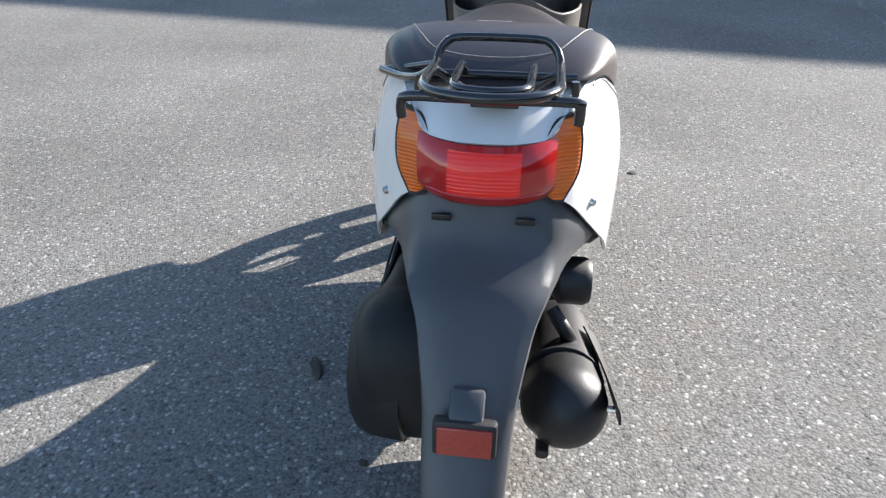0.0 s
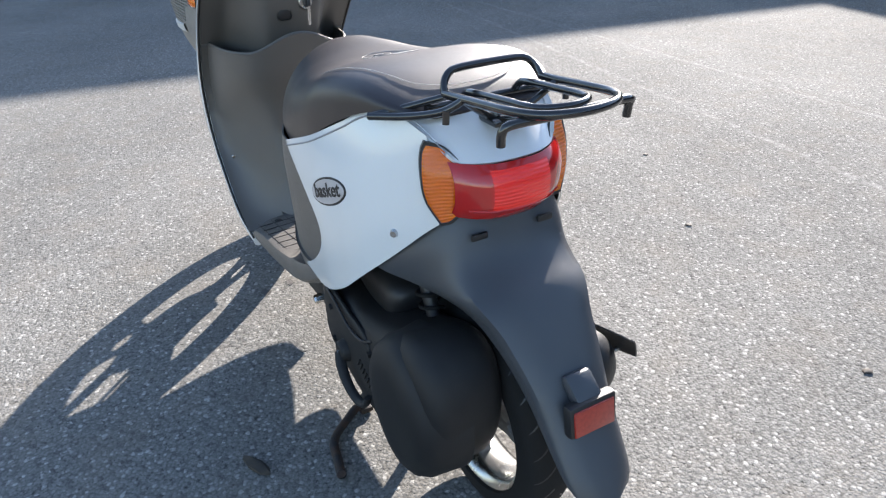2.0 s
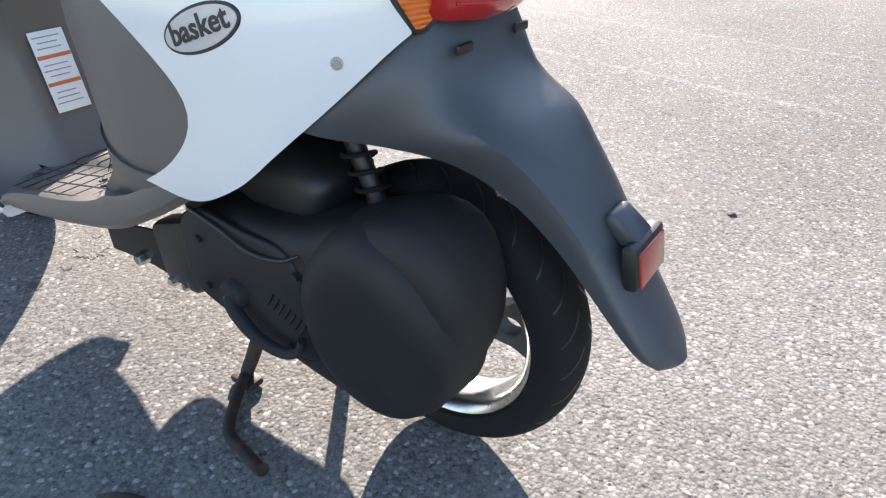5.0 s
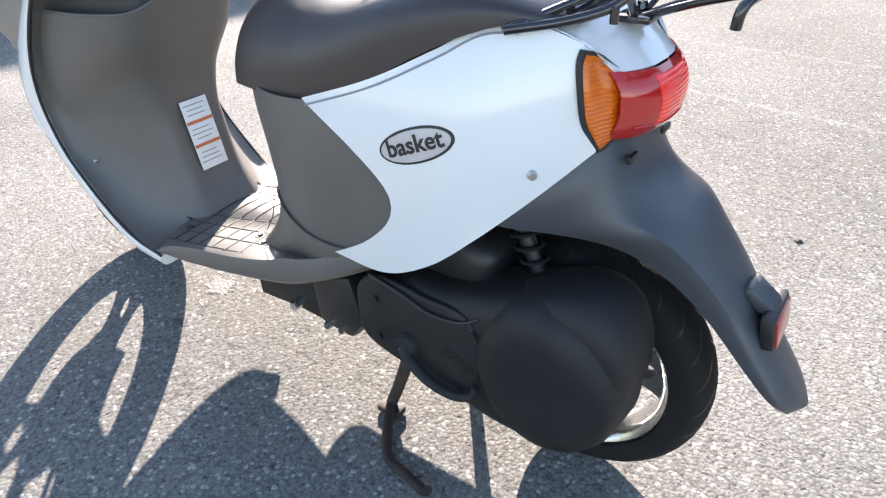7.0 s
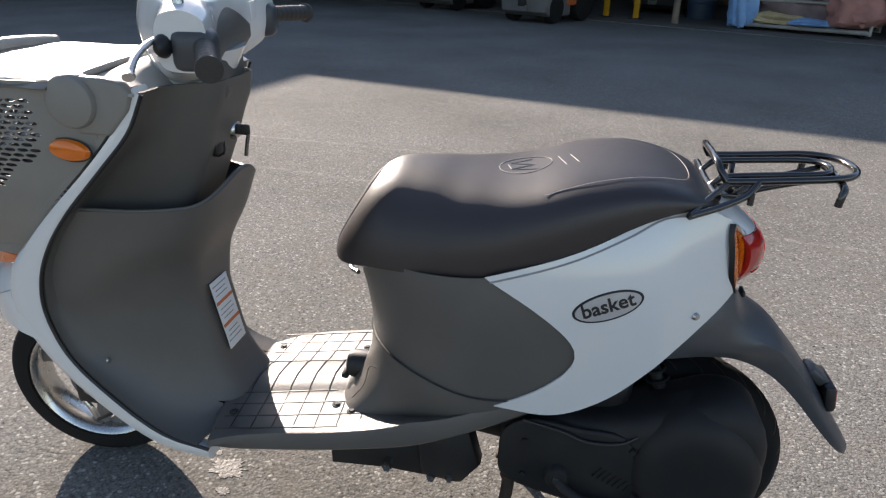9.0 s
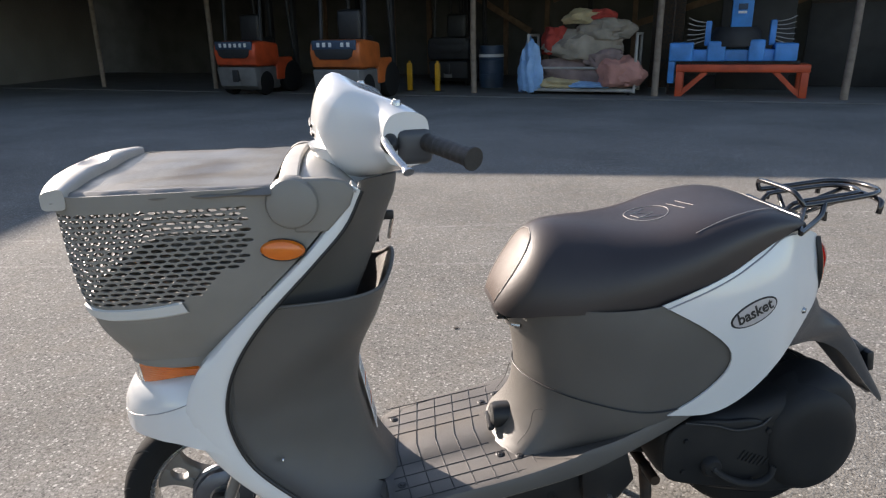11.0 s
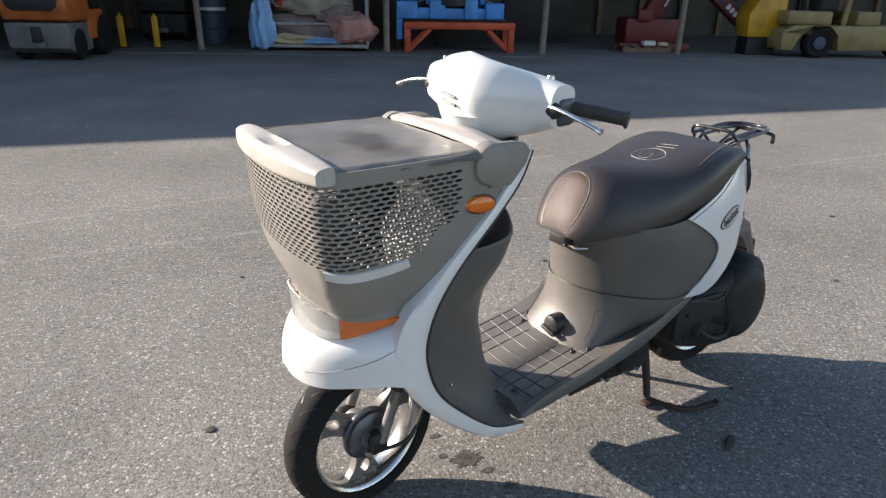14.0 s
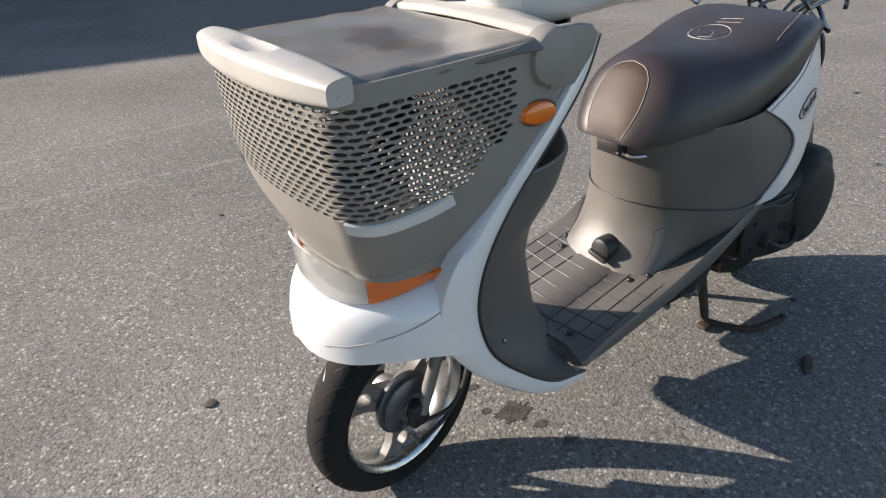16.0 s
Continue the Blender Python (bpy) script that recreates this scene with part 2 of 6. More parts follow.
def coons(low, high, left, right, nu, nv):
    """A patch between four border lines: low and high from left to right, left and right from low to high."""
    lo, hi, le, ri = curve(low, nu), curve(high, nu), curve(left, nv), curve(right, nv)
    rows = []
    for j in range(nv + 1):
        v = j / nv
        row = []
        for i in range(nu + 1):
            u = i / nu
            p = lo[i] * (1 - v) + hi[i] * v + le[j] * (1 - u) + ri[j] * u
            p -= lo[0] * (1 - u) * (1 - v) + lo[-1] * u * (1 - v) + hi[0] * (1 - u) * v + hi[-1] * u * v
            row.append(p)
        rows.append(row)
    return rows


def part(name, bm, mat, parent=None, label="", flat=False):
    """Links a bmesh as one mesh object under a thing or a part."""
    me = bpy.data.meshes.new(name)
    bm.normal_update()
    for f in bm.faces:
        f.smooth = not flat
    bm.to_mesh(me)
    bm.free()
    if not flat:
        me.set_sharp_from_angle(angle=radians(38))
    me.materials.append(mat)
    ob = new(name, me)
    if parent:
        ob.parent = parent
    if label:
        ob["label"] = label
    return ob


def thing(name, label, category, at=(0, 0, 0), turn=0.0, group=""):
    e = new(name)
    e.matrix_basis = pose(*at, 0, 0, turn)
    e.empty_display_size = 0.1
    return tagged(e, label, category, group)


def letters(name, text, size, mat, parent, m, depth=0.0005, label="", bold=0.0):
    cu = bpy.data.curves.new(name, "FONT")
    cu.body, cu.size, cu.align_x, cu.align_y = text, size, "CENTER", "CENTER"
    cu.extrude, cu.offset, cu.resolution_u = depth, bold, 3
    ob = new(name, cu)
    dg = bpy.context.evaluated_depsgraph_get()
    me = bpy.data.meshes.new_from_object(ob.evaluated_get(dg))
    bpy.data.objects.remove(ob)
    me.materials.clear()
    me.materials.append(mat)
    ob = new(name, me)
    if parent:
        ob.parent = parent
    ob.matrix_basis = m
    if label:
        ob["label"] = label
    return ob


def ellipse(a, b, n=32, cx=0.0, cy=0.0):
    return [(cx + a * math.cos(2 * math.pi * k / n), cy + b * math.sin(2 * math.pi * k / n)) for k in range(n)]


# ---------------------------------------------------------------- ground
def asphalt():
    m = bpy.data.materials.new("asphalt")
    m.use_nodes = True
    nt = m.node_tree
    L, N = nt.links.new, nt.nodes.new
    bsdf = nt.nodes["Principled BSDF"]
    geo = N("ShaderNodeNewGeometry")
    vor = N("ShaderNodeTexVoronoi")
    vor.inputs["Scale"].default_value = 135
    L(geo.outputs["Position"], vor.inputs["Vector"])
    sep = N("ShaderNodeSeparateColor")
    L(vor.outputs["Color"], sep.inputs["Color"])
    stone = N("ShaderNodeValToRGB")
    e = stone.color_ramp.elements
    e[0].position, e[0].color = 0.0, (0.125, 0.121, 0.112, 1)
    e[1].position, e[1].color = 0.985, (0.40, 0.39, 0.36, 1)
    k = stone.color_ramp.elements.new(0.14)
    k.color = (0.192, 0.187, 0.173, 1)
    k = stone.color_ramp.elements.new(0.88)
    k.color = (0.218, 0.211, 0.195, 1)
    L(sep.outputs[0], stone.inputs["Fac"])
    big = N("ShaderNodeTexNoise")
    big.inputs["Scale"].default_value, big.inputs["Detail"].default_value = 0.9, 8
    L(geo.outputs["Position"], big.inputs["Vector"])
    tone = N("ShaderNodeMapRange")
    tone.inputs[1].default_value, tone.inputs[2].default_value = 0.3, 0.7
    tone.inputs[3].default_value, tone.inputs[4].default_value = 0.80, 1.12
    L(big.outputs["Fac"], tone.inputs[0])
    mul = N("ShaderNodeMix")
    mul.data_type, mul.blend_type = "RGBA", "MULTIPLY"
    mul.inputs[0].default_value = 1.0
    # finer grit and dark binder between the larger chips
    grit = N("ShaderNodeTexVoronoi")
    grit.inputs["Scale"].default_value = 290
    L(geo.outputs["Position"], grit.inputs["Vector"])
    gsep = N("ShaderNodeSeparateColor")
    L(grit.outputs["Color"], gsep.inputs["Color"])
    gtone = N("ShaderNodeMapRange")
    gtone.inputs[3].default_value, gtone.inputs[4].default_value = 0.82, 1.18
    L(gsep.outputs[1], gtone.inputs[0])
    gap = N("ShaderNodeMapRange")
    gap.inputs[1].default_value, gap.inputs[2].default_value = 0.42, 0.75
    gap.inputs[3].default_value, gap.inputs[4].default_value = 1.0, 0.72
    L(vor.outputs["Distance"], gap.inputs[0])
    both0 = N("ShaderNodeMath")
    both0.operation = "MULTIPLY"
    L(gtone.outputs[0], both0.inputs[0])
    L(gap.outputs[0], both0.inputs[1])
    first = N("ShaderNodeMix")
    first.data_type, first.blend_type = "RGBA", "MULTIPLY"
    first.inputs[0].default_value = 1.0
    L(stone.outputs["Color"], first.inputs[6])
    L(both0.outputs[0], first.inputs[7])
    L(first.outputs[2], mul.inputs[6])
    L(tone.outputs[0], mul.inputs[7])
    # small dark pits where chips have come out
    pits = N("ShaderNodeTexNoise")
    pits.inputs["Scale"].default_value, pits.inputs["Detail"].default_value = 88, 4
    L(geo.outputs["Position"], pits.inputs["Vector"])
    pit = N("ShaderNodeMapRange")
    pit.inputs[1].default_value, pit.inputs[2].default_value = 0.605, 0.70
    pit.inputs[3].default_value, pit.inputs[4].default_value = 1.0, 0.42
    L(pits.outputs["Fac"], pit.inputs[0])
    pitted = N("ShaderNodeMix")
    pitted.data_type, pitted.blend_type = "RGBA", "MULTIPLY"
    pitted.inputs[0].default_value = 1.0
    L(mul.outputs[2], pitted.inputs[6])
    L(pit.outputs[0], pitted.inputs[7])
    dirt = N("ShaderNodeTexNoise")
    dirt.inputs["Scale"].default_value, dirt.inputs["Detail"].default_value = 7, 6
    L(geo.outputs["Position"], dirt.inputs["Vector"])
    dm = N("ShaderNodeMapRange")
    dm.inputs[1].default_value, dm.inputs[2].default_value = 0.48, 0.75
    dm.inputs[3].default_value, dm.inputs[4].default_value = 0.0, 0.35
    L(dirt.outputs["Fac"], dm.inputs[0])
    mix = N("ShaderNodeMix")
    mix.data_type = "RGBA"
    mix.inputs[7].default_value = (0.19, 0.165, 0.135, 1)
    L(dm.outputs[0], mix.inputs[0])
    L(pitted.outputs[2], mix.inputs[6])
    # two faint worn chalk lines across the yard
    wear = N("ShaderNodeTexNoise")
    wear.inputs["Scale"].default_value, wear.inputs["Detail"].default_value = 26, 5
    L(geo.outputs["Position"], wear.inputs["Vector"])
    last = mix.outputs[2]
    for nx, ny, c in ((0.06, 0.998, -2.575), (0.155, 0.988, -1.815)):
        dot = N("ShaderNodeVectorMath")
        dot.operation = "DOT_PRODUCT"
        dot.inputs[1].default_value = (nx, ny, 0)
        L(geo.outputs["Position"], dot.inputs[0])
        off = N("ShaderNodeMath")
        off.operation = "SUBTRACT"
        off.inputs[1].default_value = c
        L(dot.outputs["Value"], off.inputs[0])
        ab = N("ShaderNodeMath")
        ab.operation = "ABSOLUTE"
        L(off.outputs[0], ab.inputs[0])
        band = N("ShaderNodeMapRange")
        band.inputs[1].default_value, band.inputs[2].default_value = 0.010, 0.022
        band.inputs[3].default_value, band.inputs[4].default_value = 0.28, 0.0
        L(ab.outputs[0], band.inputs[0])
        worn = N("ShaderNodeMapRange")
        worn.inputs[1].default_value, worn.inputs[2].default_value = 0.42, 0.62
        L(wear.outputs["Fac"], worn.inputs[0])
        both = N("ShaderNodeMath")
        both.operation = "MULTIPLY"
        L(band.outputs[0], both.inputs[0])
        L(worn.outputs[0], both.inputs[1])
        line = N("ShaderNodeMix")
        line.data_type = "RGBA"
        line.inputs[7].default_value = (0.42, 0.41, 0.39, 1)
        L(both.outputs[0], line.inputs[0])
        L(last, line.inputs[6])
        last = line.outputs[2]
    L(last, bsdf.inputs["Base Color"])
    bsdf.inputs["Roughness"].default_value = 0.95
    bsdf.inputs["Specular IOR Level"].default_value = 0.06
    fine = N("ShaderNodeTexNoise")
    fine.inputs["Scale"].default_value, fine.inputs["Detail"].default_value = 190, 3
    L(geo.outputs["Position"], fine.inputs["Vector"])
    add = N("ShaderNodeMath")
    add.operation = "MULTIPLY_ADD"
    add.inputs[1].default_value = -0.9
    L(vor.outputs["Distance"], add.inputs[0])
    L(fine.outputs["Fac"], add.inputs[2])
    deep = N("ShaderNodeMath")
    deep.operation = "ADD"
    L(add.outputs[0], deep.inputs[0])
    L(pit.outputs[0], deep.inputs[1])
    bp = N("ShaderNodeBump")
    bp.inputs["Strength"].default_value, bp.inputs["Distance"].default_value = 0.42, 0.003
    L(deep.outputs[0], bp.inputs["Height"])
    L(bp.outputs["Normal"], bsdf.inputs["Normal"])
    return m


ASPHALT = asphalt()
bm = bmesh.new()
bmesh.ops.create_grid(bm, x_segments=8, y_segments=8, size=600)
ground = part("ground", bm, ASPHALT)
tagged(ground, "weathered grey asphalt yard with pale stone chips", "ground", kind="structure")

# shed: u runs along the row of posts, v goes in under the roof
U, V, S0 = Vector((-0.876, 0.483, 0)), Vector((-0.483, -0.876, 0)), Vector((-1.55, -12.05, 0))
SHED_TURN = math.degrees(math.atan2(U.y, U.x))


def shed(u, v, z=0.0):
    return S0 + U * u + V * v + Vector((0, 0, z))


CLADDING = material("shed_cladding", (0.082, 0.080, 0.074), 0.8, second=(0.050, 0.048, 0.044), scale=1.5, fine=30, mix=0.7)
CONCRETE = material("concrete_apron", (0.17, 0.165, 0.155), 0.85, second=(0.12, 0.115, 0.11), scale=1.2, fine=60, mix=0.6, bump=0.3)
TIMBER = material("old_timber", (0.20, 0.13, 0.085), 0.75, second=(0.12, 0.08, 0.055), scale=6, fine=60, mix=0.7, bump=0.3)
POLE = material("pole_wood", (0.24, 0.19, 0.15), 0.75, second=(0.15, 0.11, 0.085), scale=9, fine=80, mix=0.7, bump=0.3)
RENDERED = material("plain_wall", (0.30, 0.29, 0.27), 0.85, second=(0.22, 0.21, 0.2), scale=0.6, fine=12, mix=0.6)


def quad_prism(corners, z0, z1):
    return slab([(c[0], c[1]) for c in corners], z1 - z0, "z", z0)


def setting():
    c = [shed(-22, 6.4), shed(34, 6.4), shed(34, 6.65), shed(-22, 6.65)]
    w = part("wall_back", quad_prism(c, 0, 3.55), CLADDING)
    tagged(w, "dim grey sheet-clad back wall of an open shed", "wall", kind="structure")
    # unseen end walls, added so low sun stays out from under the roof
    for n, u in (("wall_end_near", -22.25), ("wall_end_far", 34.0)):
        c = [shed(u, -1), shed(u + 0.25, -1), shed(u + 0.25, 6.65), shed(u, 6.65)]
        w = part(n, quad_prism(c, 0, 3.55), CLADDING)
        tagged(w, "unseen grey end wall added to close the open shed", "wall", kind="structure")
    # roof, its eave throws the straight edge of shade across the yard
    front = [Vector((13.73, -14.21)), Vector((-34.27, -0.85))]
    c = [front[0], front[1], shed(40, 7.5), shed(-24, 7.5)]
    r = part("ceiling", quad_prism(c, 3.57, 3.70), CLADDING)
    tagged(r, "flat sheet roof over the open shed", "roof", kind="structure")
    # unseen board hung from the eave, added to keep sky light out
    d = (front[1] - front[0]).normalized()
    n = Vector((-d.y, d.x))
    c = [front[0] + n * 0.02, front[1] + n * 0.02, front[1] - n * 0.03, front[0] - n * 0.03]
    w = part("eave_sky_block", quad_prism(c, 2.65, 3.566), CLADDING)
    tagged(w, "unseen grey board added at the eave to block sky light", "fascia", kind="structure")
    # a tall plain wall beyond the yard, unseen, placed to cast its shade edge
    c = [Vector((14.0, 3.5)), Vector((9.43, -24.0)), Vector((9.83, -24.1)), Vector((14.4, 3.4))]
    w = part("wall_shade_caster", quad_prism(c, 0, 4.62), RENDERED)
    tagged(w, "unseen tall plain wall placed to cast the yard's shade edge", "wall", kind="structure")


setting()

# ---------------------------------------------------------------- things under the shed roof
def paint(name, colour, rough=0.5, second=None, mix=0.6, **k):
    return material(name, colour, rough, second=second or tuple(c * 0.45 for c in colour), scale=3.5, fine=40, mix=mix, **k)


ORANGE = paint("worn_orange_paint", (0.50, 0.12, 0.025), 0.45)
ORANGE_RED = paint("orange_red_paint", (0.58, 0.075, 0.02), 0.5)
IRON = paint("cast_iron_grey", (0.16, 0.155, 0.15), 0.55)
DARK = paint("dark_machine_paint", (0.018, 0.018, 0.02), 0.6)
NAVY = paint("navy_panel", (0.03, 0.06, 0.11), 0.5)
YELLOW = paint("yellow_paint", (0.60, 0.31, 0.012), 0.45)
PALE_YELLOW = paint("pale_yellow_paint", (0.30, 0.22, 0.085), 0.5)
BLUE = paint("bright_blue_paint", (0.05, 0.28, 0.72), 0.42)
CRIMSON = paint("dark_red_paint", (0.15, 0.013, 0.013), 0.5)
CHALK = paint("white_lettering", (0.72, 0.72, 0.70), 0.6, mix=0.3)
GALV = paint("grey_tube_steel", (0.38, 0.37, 0.35), 0.5)


def in_shed(name, label, category, u, v, turn=0.0, z=0.0, group=""):
    """A thing whose own x runs along the row of posts and whose y points out to the yard."""
    p = shed(u, v, z)
    e = new(name)
    e.matrix_basis = Matrix.Translation(p) @ Matrix.Rotation(radians(SHED_TURN + turn), 4, "Z") @ Matrix.Diagonal((1, -1, 1, 1))
    return tagged(e, label, category, group)


def forklift(u, v, body, low, trim, label, letters_all, group=""):
    e = in_shed("forklift", label, "forklift", u, v, group=group)
    w = 1.00
    prof = [(-0.05, 0.58), (0.03, 0.62), (0.10, 0.85), (0.05, 1.04), (-0.20, 1.08), (-0.75, 1.02), (-0.78, 0.58)]
    part("counterweight", slab(prof, w, "x", -w / 2, 0.05, 3), body, e)
    prof = [(-0.10, 0.12), (0.02, 0.20), (0.09, 0.57), (-0.78, 0.57), (-0.78, 0.12)]
    part("ballast", slab(prof, w - 0.06, "x", -w / 2 + 0.03, 0.04, 3), low, e, "scuffed grey iron ballast")
    part("rear_panel", box((w * 0.88, 0.06, 0.17), (0, 0.072, 0.985), 0.02), trim, e)
    part("grille", slab([(-0.40 * w, 0.92), (0.40 * w, 0.92), (0.36 * w, 0.80), (0.27 * w, 0.745), (-0.27 * w, 0.745), (-0.36 * w, 0.80)], 0.05, "y", 0.062, 0.012), DARK, e)
    for k in range(6):
        if body is not DARK and (letters_all or k not in (3,)):
            part("emblem_bar", box((0.060, 0.008, 0.075), (-0.300 + 0.120 * k, 0.105, 0.992), 0.006), CHALK, e)
    part("tow_pin", box((0.14, 0.10, 0.24), (0.0, 0.07, 0.40), 0.02), DARK, e)
    part("number_panel", box((0.20, 0.02, 0.10), (0.0, 0.085, 0.25), 0.01), IRON, e)
    for s in (-1, 1):
        part("wheel", lathe([(0.0, s * 0.08), (0.14, s * 0.08), (0.23, s * 0.07), (0.25, 0.0), (0.23, -s * 0.07), (0.0, -s * 0.08)], "x", (s * (w / 2 - 0.10), -0.30, 0.25), 28), RUBBER, e)
        part("side_panel", box((0.10, 0.62, 0.46), (s * (w / 2 - 0.05), -0.95, 0.52), 0.04), body, e)
        part("guard_post", tube([(s * 0.44, -0.25, 1.02), (s * 0.44, -0.35, 2.20)], 0.035, 8, 3, False), DARK, e)
        part("guard_post", tube([(s * 0.44, -1.40, 0.9), (s * 0.42, -1.25, 2.20)], 0.035, 8, 3, False), DARK, e)
        part("front_wheel", lathe([(0.0, s * 0.1), (0.2, s * 0.1), (0.32, s * 0.08), (0.34, 0.0), (0.32, -s * 0.08), (0.0, -s * 0.1)], "x", (s * (w / 2 - 0.08), -1.22, 0.34), 28), RUBBER, e)
        part("mast_rail", box((0.09, 0.12, 2.6), (s * 0.30, -1.70, 1.38), 0.01), DARK, e)
    part("roof_guard", box((1.08, 1.25, 0.06), (0, -0.90, 2.23), 0.02), DARK, e)
    part("driver_seat", box((0.48, 0.14, 0.55), (0, -0.55, 1.32), 0.06, seg=3), BLACK, e)
    part("seat_cushion", box((0.48, 0.45, 0.14), (0, -0.80, 1.08), 0.05, seg=3), BLACK, e)
    return e


forklift(-1.86, -2.15, ORANGE, IRON, NAVY, "scuffed orange forklift with grey ballast and dark rear panel", False, "forklifts")
forklift(-4.62, -1.35, ORANGE_RED, IRON, NAVY, "red-orange forklift parked beside another under the roof", True, "forklifts")
forklift(-1.20, 1.75, DARK, DARK, DARK, "black forklift deep in the shade of the shed", True, "forklifts")
for u in (-1.56, -0.93):
    e = in_shed("yellow_post", "short yellow painted steel post on a base plate", "post", u, 0.35, group="yellow posts")
    part("shaft", box((0.11, 0.05, 0.55), (0, 0, 0.30), 0.008), YELLOW, e)
    part("base_plate", box((0.24, 0.20, 0.02), (0, 0, 0.010), 0.004), RUST, e)
    part("cap", box((0.05, 0.04, 0.05), (0.0, 0, 0.60), 0.01), YELLOW, e)

for k, (u, v, lean) in enumerate(((-0.05, 0.10, -0.05), (3.43, 0.02, 0.0), (6.42, -0.12, 0.05), (9.18, 0.06, 0.06))):
    e = in_shed("shed_post", "weathered round timber post holding the shed roof", "post", u, v, group="shed posts")
    part("pole", tube([(0, 0, 0), (lean * 0.4, 0, 1.2), (lean * 0.3, 0, 2.6), (lean, 0, 3.57)], lambda t: 0.062 - 0.012 * t, 10, 16), POLE, e)
for k in range(2):
    u = -6.5 - 3.5 * k
    e = in_shed("shed_post", "weathered round timber post holding the shed roof", "post", u, 0.2, group="shed posts")
    part("pole", tube([(0, 0, 0), (0, 0, 3.57)], 0.055, 10, 6), POLE, e)
e = in_shed("steel_pipe", "thin rusty steel pipe standing beside a timber post", "pipe", 3.62, 0.5)
part("pipe", tube([(0, 0, 0), (0.02, 0, 3.56)], 0.022, 8, 4), RUST, e)

# wall framing
for k in range(26):
    u = -9.5 + 1.18 * k
    c = [shed(u, 6.28), shed(u + 0.12, 6.28), shed(u + 0.12, 6.396), shed(u, 6.396)]
    tagged(part("wall_stud", quad_prism(c, 0, 3.55), TIMBER if k % 3 else DARK), "dark upright stud on the shed wall", "stud", "wall studs", "structure")
for k, (u0, z0, u1, z1) in enumerate(((5.2, 1.40, 9.6, 3.2), (7.6, 1.20, 11.4, 2.60), (10.4, 2.5, 13.4, 1.0), (0.2, 2.0, 4.0, 3.4), (-3.8, 3.2, -0.4, 1.2), (12.2, 1.2, 16.5, 2.6), (1.0, 0.9, 4.6, 2.0), (8.4, 0.1, 6.6, 1.7))):
    a, b = shed(u0, 6.1, z0), shed(u1, 6.1, z1)
    d = (b - a)
    bm = box((d.length, 0.10, 0.16))
    m = Matrix.Translation((a + b) / 2) @ d.to_track_quat("X", "Z").to_matrix().to_4x4()
    bmesh.ops.transform(bm, matrix=m, verts=bm.verts)
    tagged(part("diagonal_brace", bm, TIMBER), "red-brown diagonal timber brace of the shed wall", "brace", "wall braces", "structure")
c = [shed(-22, -0.55), shed(34, -0.75), shed(34, 6.4), shed(-22, 6.4)]
tagged(part("floor", quad_prism(c, -0.05, 0.012), CONCRETE), "dusty concrete floor of the shed", "floor", kind="structure")


# cart of cloth
cart = in_shed("wire_cart", "grey tube-steel cart heaped with old cloth", "cart", 2.06, 0.45)
for s in (-1, 1):
    for y in (-0.42, 0.42):
        part("upright", tube([(s * 1.0, y, 0.06), (s * 1.0, y, 1.12)], 0.028, 8, 3, False), GALV, cart)
    part("end_rail", tube([(s * 1.0, -0.42, 1.10), (s * 1.0, 0.42, 1.10)], 0.024, 8, 3, False), GALV, cart)
for y in (-0.42, 0.42):
    part("rail", tube([(-1.0, y, 0.10), (1.0, y, 0.10)], 0.034, 8, 3, False), GALV, cart)
    part("rail", tube([(-1.0, y, 0.50), (1.0, y, 0.50)], 0.024, 8, 3, False), GALV, cart)
part("deck", box((1.95, 0.84, 0.03), (0, 0, 0.12), 0.005), GALV, cart)
for s in (-1, 1):
    part("caster", lathe([(0.0, 0.02), (0.05, 0.02), (0.055, 0.0), (0.05, -0.02), (0.0, -0.02)], "x", (s * 0.9, 0.36, 0.055), 16), RUBBER, cart)


def cloth(name, label, mat, u, v, z, sx, sy, sz, seed, turn=0.0, rough=0.34):
    bm = bmesh.new()
    bmesh.ops.create_icosphere(bm, subdivisions=4, radius=1)
    off = Vector((seed * 7.3, seed * 3.1, seed * 1.7))
    for p in bm.verts:
        n = p.co.normalized()
        k = 1 + rough * noise.noise(n * 1.6 + off) + rough * 0.6 * abs(noise.noise(n * 4.2 + off)) + 0.07 * noise.noise(n * 9 + off)
        p.co = Vector((n.x * sx * k, n.y * sy * k, max(n.z, -0.55) * sz * k))
    low = min(p.co.z for p in bm.verts)
    bmesh.ops.translate(bm, vec=(0, 0, -low), verts=bm.verts)
    ob = part(name, bm, mat)
    ob.matrix_basis = Matrix.Translation(shed(u, v, z)) @ Matrix.Rotation(radians(SHED_TURN + turn), 4, "Z")
    return tagged(ob, label, "cloth", "cloth on the cart")


LINEN = paint("grey_beige_cloth", (0.36, 0.31, 0.25), 0.9, mix=0.6)
MAUVE = paint("dull_mauve_cloth", (0.26, 0.19, 0.18), 0.9, mix=0.6)
PINK = paint("faded_pink_cloth", (0.50, 0.24, 0.20), 0.9, mix=0.5)
SCARLET = paint("red_cloth", (0.42, 0.05, 0.035), 0.9, mix=0.5)
SKY = paint("light_blue_plastic", (0.22, 0.42, 0.72), 0.4, mix=0.4)
STRAW = paint("straw_yellow_cloth", (0.52, 0.42, 0.24), 0.9, mix=0.5)
cloth("crumpled_cloth", "crumpled dull mauve cloth in the cart", MAUVE, 2.0, 0.42, 0.135, 0.92, 0.36, 0.34, 1)
cloth("crumpled_cloth", "straw-yellow folded cloth on the cart deck", STRAW, 1.68, 0.16, 0.135, 0.44, 0.20, 0.12, 2, 8)
